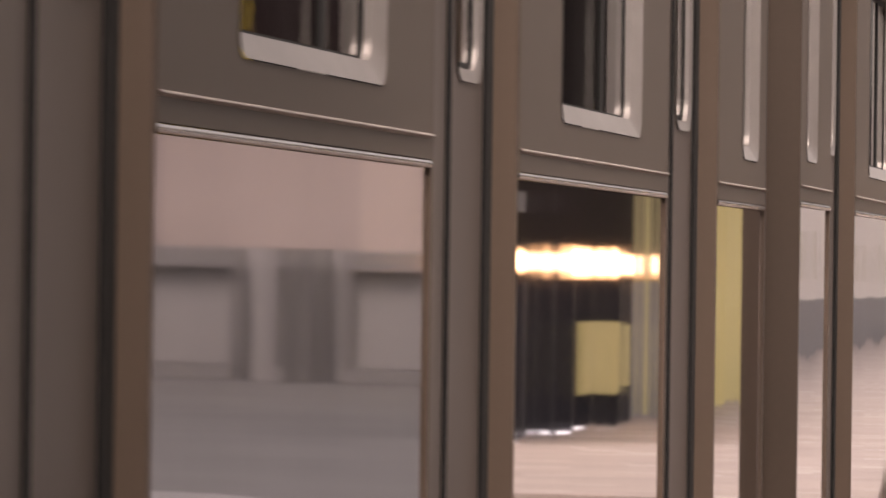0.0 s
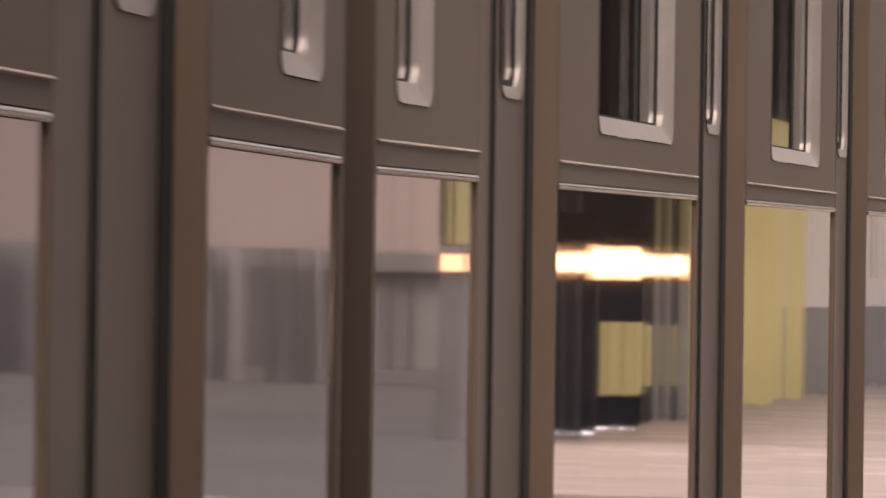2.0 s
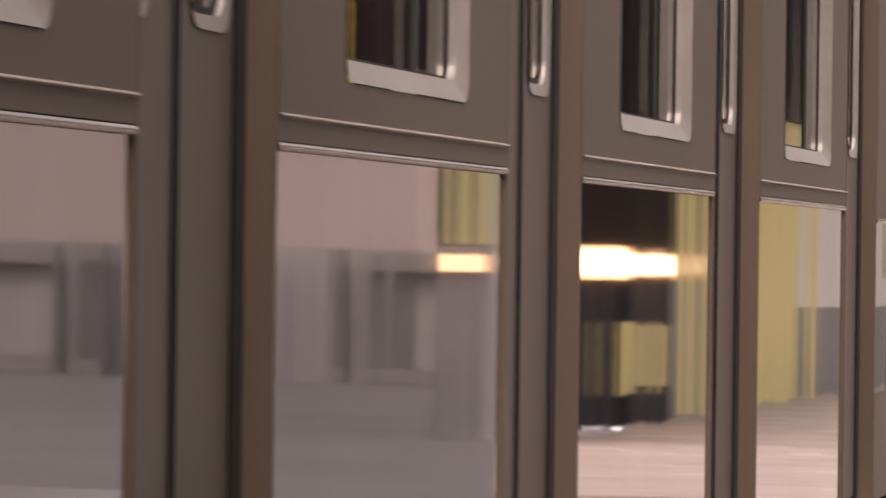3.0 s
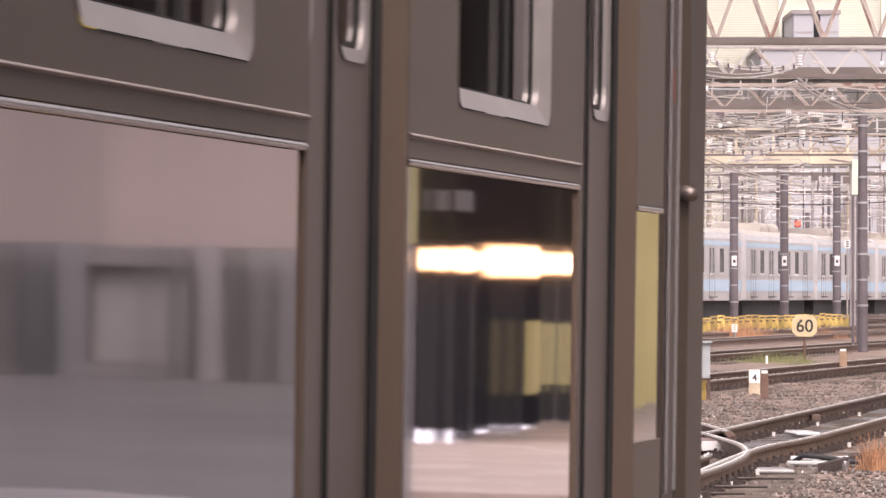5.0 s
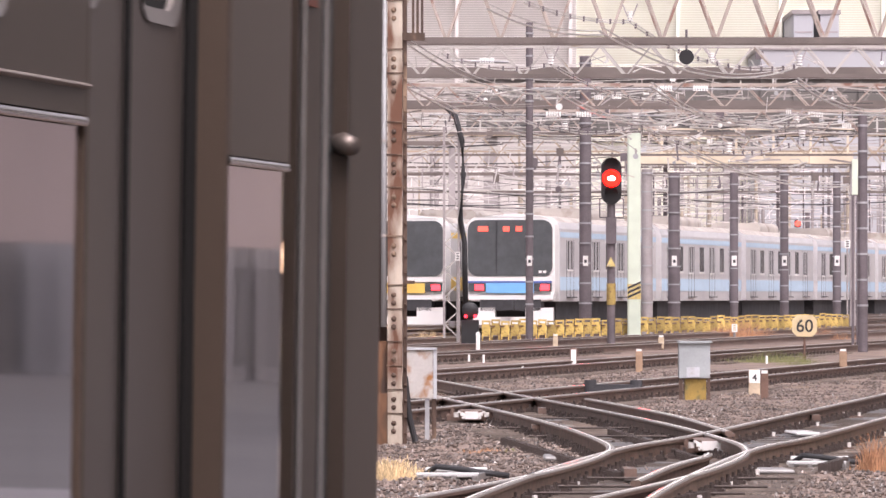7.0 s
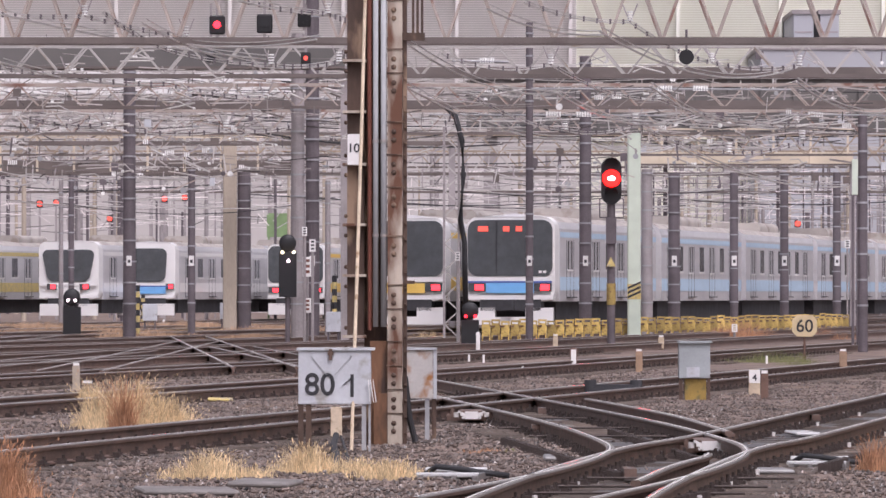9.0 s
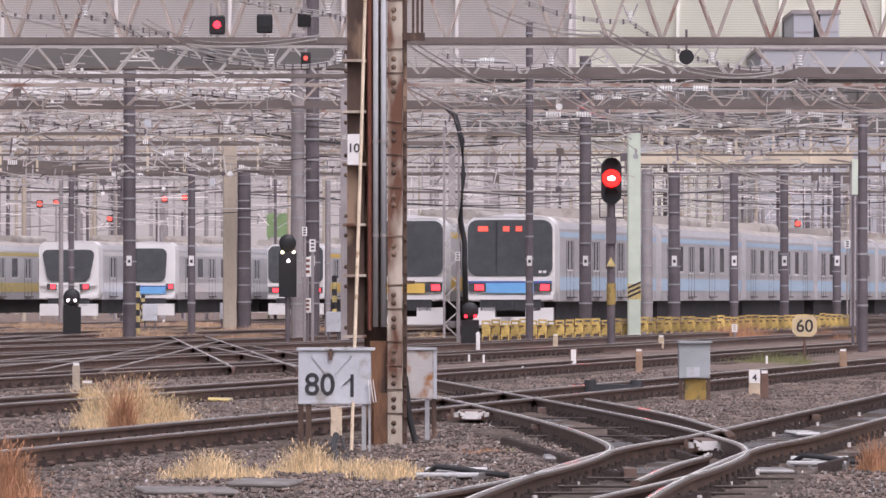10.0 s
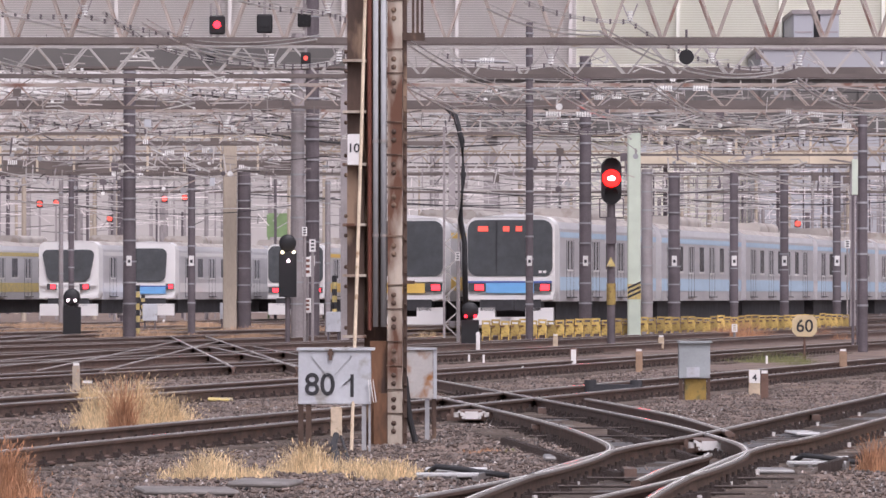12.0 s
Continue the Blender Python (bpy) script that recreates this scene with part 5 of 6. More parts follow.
def board_bm():
    bm = bmesh.new()
    box(bm, -0.125, -0.085, -0.02, 0.02, 0, 0.68)
    box(bm, 0.085, 0.125, -0.02, 0.02, 0, 0.68)
    box(bm, -0.085, 0.085, -0.01, 0.01, 0.22, 0.57)
    box(bm, -0.085, 0.085, -0.02, 0.02, 0.63, 0.68)
    return bm


fence()


# ---- dry grass ----
def tuft(b, e_base, w, h, mat, count, label, seed, droop=0.85, wide=1.0):
    d = ground_d(e_base)
    rng = random.Random(seed)
    vs, fs = [], []
    R, H = w * d / F / 2, h * d / F
    for _ in range(int(count * 1.7)):
        ax = rng.gauss(0, 0.55) * R
        ay = rng.gauss(0, 0.55) * R
        a = rng.uniform(0, 6.283)
        L = H * (0.3 + 0.8 * rng.random() ** 1.6) * max(0.25, 1 - 0.5 * math.hypot(ax, ay) / R)
        tip = rng.uniform(0.05, droop) * L
        wd = rng.uniform(0.0018, 0.0042) * wide
        pts = [(0, 0), (tip * 0.25, L * 0.5), (tip * 0.6, L * 0.85), (tip, L)]
        base = len(vs)
        for r, z in pts:
            k = wd * (1 - 0.8 * z / L)
            px, py = ax + r * math.cos(a), ay + r * math.sin(a)
            vs += [(px - k, py, z), (px + k, py, z)]
        for i in range(3):
            fs.append((base + 2 * i, base + 2 * i + 1, base + 2 * i + 3, base + 2 * i + 2))
        if rng.random() < 0.12:
            px, py, pz = ax + tip * math.cos(a), ay + tip * math.sin(a), L
            b0 = len(vs)
            vs += [(px - 0.005, py, pz), (px + 0.005, py, pz), (px, py, pz + 0.02), (px, py, pz - 0.014)]
            fs += [(b0, b0 + 3, b0 + 1, b0 + 2)]
    dd = bpy.data.meshes.new("dry_grass")
    dd.from_pydata(vs, [], fs)
    dd.materials.append(M[mat])
    o = new("dry_grass", dd)
    o.matrix_basis = pose(side(b, d), d, -0.19)
    return tagged(o, label, "grass", kind="stuff")


for i, a in enumerate(((235, 758, 130, 115, "straw", 1100), (218, 763, 38, 130, "straw_red", 420), (295, 758, 110, 75, "straw", 900), (180, 752, 90, 95, "straw", 400), (370, 842, 140, 62, "straw", 700), (450, 842, 70, 30, "straw", 300),
                       (545, 832, 110, 66, "straw", 700), (690, 846, 130, 50, "straw", 900), (630, 838, 90, 45, "straw", 500), (5, 880, 110, 130, "straw_red", 900), (20, 870, 60, 60, "straw", 300),
                       (1545, 828, 50, 80, "straw_red", 220), (1310, 596, 110, 42, "straw_red", 700), (1270, 592, 70, 32, "straw_red", 350), (1450, 600, 120, 30, "straw_red", 350), (1370, 640, 150, 30, "green_grass", 500),
                       (160, 716, 70, 60, "straw", 350), (420, 700, 120, 14, "straw", 200), (760, 600, 80, 20, "straw", 250), (330, 590, 200, 16, "straw", 400), (180, 588, 200, 16, "straw", 400),
                       (860, 800, 90, 18, "straw_red", 200), (1420, 645, 120, 16, "green_grass", 260), (900, 800, 60, 14, "green_grass", 120))):
    tuft(*a, label={"straw": "pale dry straw grass in the ballast", "straw_red": "reddish dry grass clump in the ballast", "green_grass": "low dull green weeds by the rails"}[a[4]], seed=100 + i)


for i, (b, e, w) in enumerate(((60, 584, 420), (330, 582, 420), (640, 590, 300), (820, 592, 160), (450, 604, 200), (150, 592, 420), (500, 588, 300), (250, 600, 300))):
    tuft(b, e, w, 17, "verge", 2600, "strip of low dry grass between the far tracks", 300 + i, 0.9, 5.0)


# ---- small trackside furniture ----
def striped_post(b, e0, e1, w):
    d = ground_d(e0)
    t = thing("striped_post", "slim post with black and yellow hazard stripes", "post", pose(side(b, d), d, -0.2), group="striped posts")
    r, h = w * d / F / 2, high(e1, d) + 0.2
    n = 9
    for k in range(n):
        bm = bmesh.new()
        tube(bm, [(0, 0, h * k / n), (0, 0, h * (k + 1) / n)], r, 8)
        part("stripe", bm, "yellow_paint" if k % 2 else "black_paint", t)


for a in ((1018, 592, 516, 6), (1178, 588, 500, 6), (592, 592, 488, 9), (253, 575, 522, 7), (244, 600, 505, 7)):
    striped_post(*a)


def small_box(b, w, e0, e1, label, mat="box_grey", legs=True, d=None):
    d = d or ground_d(e0 + 22)
    t = thing("junction_box", label, "junction box", pose(side(b, d), d, 0), group="far junction boxes")
    r = w * d / F / 2
    bm = bmesh.new()
    box(bm, -r, r, 0, r * 1.2, high(e0, d), high(e1, d))
    bmesh.ops.bevel(bm, geom=bm.edges[:], offset=r * 0.08, segments=1, affect="EDGES")
    part("case", bm, mat, t)
    for s in (-1, 1):
        bm = bmesh.new()
        box(bm, s * r * 0.7 - 0.03, s * r * 0.7 + 0.03, 0.05, 0.15, -0.2, high(e0, d))
        part("leg", bm, "pole_dark", t)


for b, w, e0, e1 in ((265, 26, 568, 538), (400, 22, 565, 536), (590, 26, 588, 552), (640, 20, 586, 560), (985, 14, 540, 498), (441, 18, 480, 462)):
    small_box(b, w, e0, e1, "pale grey junction box on two legs")


def notice(b, w, e0, e1, d, mat, marks):
    """A small upright notice board fixed to a post; its writing is plain bars."""
    t = thing("notice_board", "small upright notice with faded marks on a post", "notice", pose(side(b, d), d, 0), group="small notices")
    r = w * d / F / 2
    z0, z1 = high(e0, d), high(e1, d)
    bm = bmesh.new()
    box(bm, -r, r, 0, 0.03, z0, z1)
    s = part("board", bm, "white_sign", t)
    for k in range(3):
        bm = bmesh.new()
        z = z0 + (z1 - z0) * (0.18 + 0.28 * k)
        box(bm, -r * 0.5, r * 0.5, -0.012, -0.001, z, z + (z1 - z0) * 0.14)
        part("mark", bm, marks, s)
    bm = bmesh.new()
    rod(bm, 0, 0.08, -0.2, z1, 0.04, 8)
    part("stake", bm, "pole_mid", t)


for a in ((544, 16, 490, 455, 165, "white_sign", "pipe_red"), (544, 14, 554, 528, 165, "white_sign", "pipe_red"), (539, 9, 418, 402, 160, "white_sign", "black_paint"), (553, 11, 446, 424, 158, "white_sign", "black_paint"),
          (1300, 10, 588, 574, 172, "white_sign", "post_cream"), (810, 9, 462, 446, 166, "white_sign", "black_paint"), (1500, 10, 440, 425, 240, "white_sign", "black_paint")):
    notice(*a)


def hazard_band():
    """Diagonal stripes low on the pale green column."""
    d = 182
    r = 23 * d / F / 2
    bm = bmesh.new()
    z0, z1 = high(530, d) + 0.17, high(503, d) + 0.17
    box(bm, -r - 0.006, r + 0.006, -r - 0.008, -r - 0.003, z0, z1)
    b = part("hazard_band", bm, "yellow_paint", mint, "worn yellow band with black diagonal stripes")
    for k in range(3):
        bm = bmesh.new()
        z = z0 + (z1 - z0) * (0.05 + 0.3 * k)
        v = [bm.verts.new(q) for q in ((-r, -r - 0.012, z), (-r, -r - 0.012, z + 0.07), (r, -r - 0.012, z + 0.25), (r, -r - 0.012, z + 0.18))]
        bm.faces.new(v)
        part("stripe", bm, "black_paint", b)


hazard_band()
small_box(1514, 12, 345, 282, "pale green tall box held beside the dark pole", "mint", d=147)


# ---- flat wet plates and troughs on the ballast ----
def plates():
    for b, e, w, dp, mat, lab in ((1365, 840, 90, 0.35, "plate", "wet pale point-machine cover"),
                                  (330, 876, 230, 0.5, "trough", "concrete cable trough lids on ballast"),
                                  (470, 862, 150, 0.5, "trough", "concrete cable trough lids on ballast"), (480, 742, 60, 0.4, "yellow_paint", "yellow-striped bar on the ground"), (390, 711, 60, 0.3, "yellow_paint", "yellow-striped bar on the ground"),
                                  (62, 622, 30, 1.0, "wet_paint", "wet white ground plate on ballast"), (155, 680, 24, 0.5, "wet_paint", "wet white ground plate on ballast"), (1020, 712, 30, 0.8, "plate", "wet steel plate between rails"),
                                  (1420, 772, 60, 0.5, "wet_paint", "wet steel plate between rails"), (975, 816, 36, 0.5, "plate", "wet steel tie plate on ballast")):
        d = ground_d(e)
        s = w * d / F / 2
        bm = bmesh.new()
        s *= 0.75
        box(bm, -s, s, -dp / 2, dp / 2, 0, 0.035)
        bmesh.ops.bevel(bm, geom=bm.edges[:], offset=0.012, segments=1, affect="EDGES")
        o = solid("cover_plate", bm, mat, lab, "cover plate")
        o.matrix_basis = pose(side(b, d), d, -0.14, 1.5, 1.0, random.Random(b).uniform(-12, 12))
    for b, e, w in ((800, 845, 110), (1448, 824, 105)):
        d = ground_d(e)
        L = w * d / F
        t = thing("point_rodding", "wet white steel rodding frame with dark trays on the ballast", "point rodding", pose(side(b, d), d, -0.17, 0, 0, -6))
        for y, z in ((-0.32, 0.03), (0.32, 0.05)):
            bm = bmesh.new()
            box(bm, -L / 2, L / 2, y - 0.05, y + 0.05, z, z + 0.035)
            bmesh.ops.bevel(bm, geom=bm.edges[:], offset=0.008, segments=1, affect="EDGES")
            part("rod", bm, "wet_paint", t)
        for x in (-0.42, -0.1, 0.12, 0.45):
            bm = bmesh.new()
            beam(bm, (x * L, -0.4, 0.02), (x * L + 0.03, 0.4, 0.04), 0.04, 0.05)
            part("cross_tie", bm, "plate", t)
        bm = bmesh.new()
        box(bm, 0.05 * L, 0.40 * L, -0.26, 0.26, -0.02, 0.03)
        part("tray", bm, "chair", t, "dark oily tray")
        bm = bmesh.new()
        tube(bm, [(-0.5 * L, 0.1, 0.02), (-0.25 * L, 0.0, 0.10), (0.05 * L, -0.05, 0.09), (0.4 * L, 0.05, 0.06), (0.9 * L, 0.1, 0.03)], 0.022, 7)
        part("hose", bm, "wire_dark", t, "black cable over the frame", smooth=True)
    d = ground_d(705)
    t = thing("point_machine", "dark point machine beside the rails", "point machine", pose(side(1085, d), d, -0.17))
    bm = bmesh.new()
    box(bm, -0.35, 0.35, -0.2, 0.2, 0.02, 0.2)
    bmesh.ops.bevel(bm, geom=bm.edges[:], offset=0.03, segments=2, affect="EDGES")
    part("case", bm, "dark_bogie", t)
    for s in (-1, 1):
        bm = bmesh.new()
        rod(bm, s * 0.3, -0.1, 0, 0.26, 0.08, 10)
        part("motor", bm, "dark_bogie", t)


plates()


# ---- overhead wires ----
LINES = thing("overhead_line", "sagging pale overhead wires with brackets and white insulators", "overhead line")


def wire(pts, r, mat):
    bm = bmesh.new()
    tube(bm, pts, r, 5)
    return part("wire", bm, mat, LINES)


def hang(b0, e0, d0, b1, e1, d1, sag, n=14):
    p, q = Vector((side(b0, d0), d0, high(e0, d0))), Vector((side(b1, d1), d1, high(e1, d1)))
    return [p.lerp(q, k / n) - Vector((0, 0, sag * 4 * (k / n) * (1 - k / n))) for k in range(n + 1)]


for a in ((715, 75, 120, 985, 165, 150, 0.35), (985, 165, 150, 1240, 205, 168, 0.5), (1060, 55, 120, 1410, 120, 150, 0.55), (1150, 152, 150, 1410, 205, 170, 0.6), (1410, 145, 140, 1600, 190, 160, 0.4),
          (560, 70, 110, 330, 78, 125, 0.1), (0, 25, 120, 470, 105, 145, 0.1), (250, 40, 120, 590, 112, 150, 0.45), (860, 15, 118, 1080, 60, 130, 0.2), (730, 160, 150, 1030, 245, 185, 0.4),
          (1030, 245, 185, 1240, 240, 190, 0.5), (400, -5, 115, 640, 30, 130, 0.1), (820, 180, 150, 700, 140, 140, 0.2), (0, 110, 140, 300, 150, 165, 0.2), (1180, 250, 190, 1500, 330, 240, 0.5)):
    wire(hang(*a), 0.022 * a[2] / 130, "wire")
    lift = [p + Vector((0.06, 0.3, 0.10)) for p in hang(*a)]
    wire(lift, 0.012 * a[2] / 130, "wire")


def clutter_wires():
    rng = random.Random(8)
    for k in range(130):
        d = rng.uniform(180, 330)
        e = rng.uniform(110, 370)
        b0 = rng.uniform(-60, 1300)
        L = rng.uniform(150, 620)
        wire(hang(b0, e, d, b0 + L, e + rng.uniform(-14, 22), d + rng.uniform(-10, 25), rng.uniform(0.0, 0.5), 8), rng.uniform(0.012, 0.03), rng.choice(("wire", "wire", "wire_dark")))
    for k in range(150):
        d = rng.uniform(135, 300)
        b, e = rng.uniform(0, 700) if rng.random() < 0.65 else rng.uniform(700, 1560), rng.uniform(95, 330)
        at = Vector((side(b, d), d, high(e, d)))
        s = d / F
        bm = bmesh.new()
        L = rng.uniform(25, 60) * s * rng.choice((-1, 1))
        tube(bm, [at, at + Vector((L, 0, rng.uniform(-12, 18) * s))], 0.03, 6)
        tube(bm, [at + Vector(v) for v in ((0, 0, 14 * s), (L * 0.5, 0, 15 * s), (L, 0, 2 * s))], 0.022, 6)
        t = part("bracket_arm", bm, "lattice_far", LINES)
        for q in (0.25, 0.95):
            bm = bmesh.new()
            n = rng.choice((1, 2, 4))
            for j in range(n):
                ball(bm, at + Vector((L * q + j * 2.6 * s, 0, 3 * s)), rng.uniform(2.0, 3.4) * s, 0.5, 1, 1, 8)
            part("insulator", bm, rng.choice(("insulator", "pipe_grey", "wire")), t, smooth=True)


def droppers():
    """Upright hangers, pulleys and dark fittings among the far wires."""
    rng = random.Random(21)
    for k in range(170):
        d = rng.uniform(150, 320)
        b = rng.uniform(-10, 760) if rng.random() < 0.6 else rng.uniform(760, 1570)
        e = rng.uniform(90, 330)
        h = rng.uniform(10, 42)
        x, s = side(b, d), d / F
        bm = bmesh.new()
        beam(bm, (x, d, high(e, d)), (x + rng.uniform(-6, 6) * s, d, high(e + h, d)), rng.uniform(1.2, 3.2) * s)
        a = part("dropper", bm, rng.choice(("lattice_far", "pole_dark", "pole_mid", "wire")), LINES)
        if k % 3 == 0:
            bm = bmesh.new()
            r = rng.uniform(3, 6) * s
            disc(bm, (x, d - 0.05, high(e + h, d)), r, 0.1, 12)
            part("pulley", bm, rng.choice(("insulator", "pipe_grey", "pole_dark")), a)
        if k % 5 == 0:
            bm = bmesh.new()
            r = rng.uniform(4, 8) * s
            box(bm, x - r, x + r, d - 0.1, d + 0.2, high(e + 8, d), high(e - 6, d))
            part("fitting", bm, rng.choice(("pole_dark", "box_grey", "chord")), a)


clutter_wires()
droppers()


def catenary(stops, sag, mat="wire"):
    """A scalloped pair of feeder wires with clamps, hung from V hangers."""
    for a, b in zip(stops, stops[1:]):
        pts = hang(*a, *b, sag, 16)
        s = a[2] / F
        wire(pts, 1.15 * s, mat)
        wire([q + Vector((0.03, 0.2, 4.5 * s)) for q in pts], 0.8 * s, mat)
        for q in pts[1:-1:2]:
            bm = bmesh.new()
            box(bm, q.x - 1.6 * s, q.x + 1.6 * s, q.y - 0.05, q.y + 0.25, q.z - 2.4 * s, q.z + 6 * s)
            part("clamp", bm, "pole_dark", LINES)
        bm = bmesh.new()
        p = pts[-1]
        for k in (-1, 1):
            beam(bm, p, p + Vector((k * 14 * s, 0, 34 * s)), 2.4 * s)
        v = part("hanger", bm, "pole_mid", LINES)
        for j in range(4):
            bm = bmesh.new()
            rod(bm, p.x, p.y, p.z + (3 + 5 * j) * s, p.z + (5.5 + 5 * j) * s, 5.5 * s, 10)
            part("insulator", bm, "insulator", v)


catenary([(925, 4, 118), (1115, 40, 122), (1260, 112, 140), (1415, 118, 142)], 0.12)
catenary([(780, 96, 138), (975, 116, 140), (1166, 178, 158), (1410, 220, 170)], 0.22)
catenary([(835, 172, 150), (1000, 232, 165), (1125, 222, 170), (1290, 272, 185), (1420, 250, 190)], 0.16)
catenary([(180, 22, 121), (300, 92, 130), (480, 116, 133), (600, 112, 136)], 0.08)
catenary([(430, 2, 119), (580, 26, 121), (650, 40, 122)], 0.06)
catenary([(-30, 24, 121), (150, 30, 122), (330, 66, 127)], 0.05)
catenary([(-30, 112, 140), (120, 132, 150), (300, 150, 155), (470, 176, 160)], 0.1)
catenary([(20, 200, 170), (190, 222, 178), (400, 232, 182), (560, 212, 186)], 0.2)


def busy_supports():
    """Booms, struts and pulley blocks between the far masts."""
    rng = random.Random(77)
    for k in range(110):
        d = rng.uniform(160, 300)
        b, e = rng.uniform(-10, 640), rng.uniform(135, 320)
        if k > 75:
            b = rng.uniform(760, 1560)
        s = d / F
        at = Vector((side(b, d), d, high(e, d)))
        run, rise = rng.uniform(25, 90) * s * rng.choice((-1, 1)), rng.uniform(-34, 34) * s
        bm = bmesh.new()
        beam(bm, at, at + Vector((run, 0, rise)), rng.uniform(1.4, 3.4) * s)
        a = part("strut", bm, rng.choice(("lattice_far", "pole_mid", "pole_mid", "chord", "lattice_near")), LINES)
        if k % 2:
            for j in range(rng.choice((3, 5))):
                bm = bmesh.new()
                c = at + Vector((run * 0.3, 0, rise * 0.3)) + Vector((j * 3.4 * s, -0.1, 0))
                rod(bm, c.x, c.y, c.z - 4 * s, c.z + 4 * s, 1.3 * s, 8)
                part("insulator", bm, "insulator", a)


busy_supports()


def insulator_rod(b0, b1, e, d, sets):
    t = thing("feeder_bar", "straight feeder bar with ribbed white insulators", "feeder", pose(0, d, 0))
    bm = bmesh.new()
    tube(bm, [(side(b0, d), 0, high(e, d)), (side(b1, d), 0, high(e + 2, d))], 0.03, 6)
    part("bar", bm, "pipe_grey", t)
    s = d / F
    for b in sets:
        for j in range(6):
            bm = bmesh.new()
            rod(bm, side(b + j * 4.6, d), 0, high(e + 4, d), high(e - 5, d), 2.0 * s, 8)
            part("insulator_rib", bm, "insulator", t)


insulator_rod(940, 1400, 157, 158, (1165, 1228))
insulator_rod(760, 1180, 203, 172, (968, 1022))
insulator_rod(1380, 1600, 203, 172, (1432,))
insulator_rod(800, 900, 108, 140, (850,))
insulator_rod(360, 420, 70, 126, (368, 384))


def curved_cable():
    d = 168
    X = lambda b: side(b, d)
    t = thing("lattice_mast", "slim lattice mast with a thick black curved cable", "mast", pose(0, d, 0))
    for b in (786, 812):
        bm = bmesh.new()
        beam(bm, (X(b), 0, -0.2), (X(b), 0, high(225, d)), 0.07)
        part("leg", bm, "pole_mid", t)
    z = 0.0
    k = 0
    while z < high(235, d):
        bm = bmesh.new()
        a, b = (786, 812) if k % 2 else (812, 786)
        beam(bm, (X(a), 0, z), (X(b), 0, z + 0.38), 0.04)
        part("lacing", bm, "lattice_far", t)
        z += 0.38
        k += 1
    bm = bmesh.new()
    tube(bm, [(X(790), -0.1, high(190, d)), (X(806), -0.1, high(206, d)), (X(818), -0.1, high(250, d)), (X(820), -0.1, high(310, d)), (X(815), -0.1, high(390, d)), (X(822), -0.1, high(430, d)), (X(824), -0.1, high(540, d))], 0.075, 8)
    part("cable", bm, "wire_dark", t, "thick black cable", smooth=True)


curved_cable()


def tangle(name, label, seed, count, d0, d1, areas, long, mat, thick):
    """Very many thin wires, droppers and fittings, far too fine to part singly."""
    rng = random.Random(seed)
    vs, fs = [], []
    for k in range(count):
        b0, b1, e0, e1 = rng.choice(areas)
        d = rng.uniform(d0, d1)
        s = d / F
        b, e = rng.uniform(b0, b1), rng.uniform(e0, e1)
        kind = rng.random()
        if kind < 0.55:
            L, H = rng.uniform(*long), rng.uniform(-0.12, 0.12)
            dx, dz = L, L * H
        elif kind < 0.8:
            dx, dz = rng.uniform(-2, 2), rng.uniform(6, 30)
        else:
            L = rng.uniform(8, 34)
            dx, dz = L, L * rng.choice((-1, 1)) * rng.uniform(0.4, 1.3)
        w = rng.uniform(*thick) / 2
        q = math.hypot(dx, dz)
        nx, nz = -dz / q * w, dx / q * w
        x, z = side(b, d), high(e, d)
        base = len(vs)
        for px, pz in ((0, 0), (dx, dz)):
            for sx, sy in ((1, -1), (-1, -1), (-1, 1), (1, 1)):
                vs.append((x + (px + sx * nx) * s, d + sy * w * s, z + (pz + sx * nz) * s))
        fs += [(base, base + 1, base + 5, base + 4), (base + 1, base + 2, base + 6, base + 5), (base + 2, base + 3, base + 7, base + 6),
               (base + 3, base, base + 4, base + 7), (base + 3, base + 2, base + 1, base), (base + 4, base + 5, base + 6, base + 7)]
    me = bpy.data.meshes.new(name)
    me.from_pydata(vs, [], fs)
    me.materials.append(M[mat])
    return tagged(new(name, me), label, "overhead wires", kind="stuff")


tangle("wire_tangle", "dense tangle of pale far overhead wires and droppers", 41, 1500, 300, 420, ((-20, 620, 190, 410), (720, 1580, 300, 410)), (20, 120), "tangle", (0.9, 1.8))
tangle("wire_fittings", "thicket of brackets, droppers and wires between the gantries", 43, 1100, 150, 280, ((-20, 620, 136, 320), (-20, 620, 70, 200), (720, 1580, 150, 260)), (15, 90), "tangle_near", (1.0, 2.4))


# ---- distance ----
def louvre_building(b0, b1, e0, e1, d, label, slats, mat, wall):
    t = thing("louvred_building", label, "building", pose(0, d, 0))
    x0, x1 = span(b0, b1, d)
    z0, z1 = high(e0, d), high(e1, d)
    bm = bmesh.new()
    box(bm, x0, x1, 0.6, 30, -0.2, z1)
    part("wall", bm, wall, t)
    bm = bmesh.new()
    k = z0
    while k < z1:
        box(bm, x0, x1, 0.2, 0.35, k, k + slats * 0.5)
        k += slats
    lv = part("louvres", bm, mat, t, "rows of pale louvre slats")
    lv["kind"] = "stuff"
    x = x0
    while x < x1:
        bm = bmesh.new()
        box(bm, x, x + 0.3, -0.15, 0.5, z0, z1)
        part("mullion", bm, mat, t)
        x += 9.0
    return t


louvre_building(-200, 1020, 235, -330, 470, "long pale louvred building behind the yard", 0.185, "facade_slat", "facade")


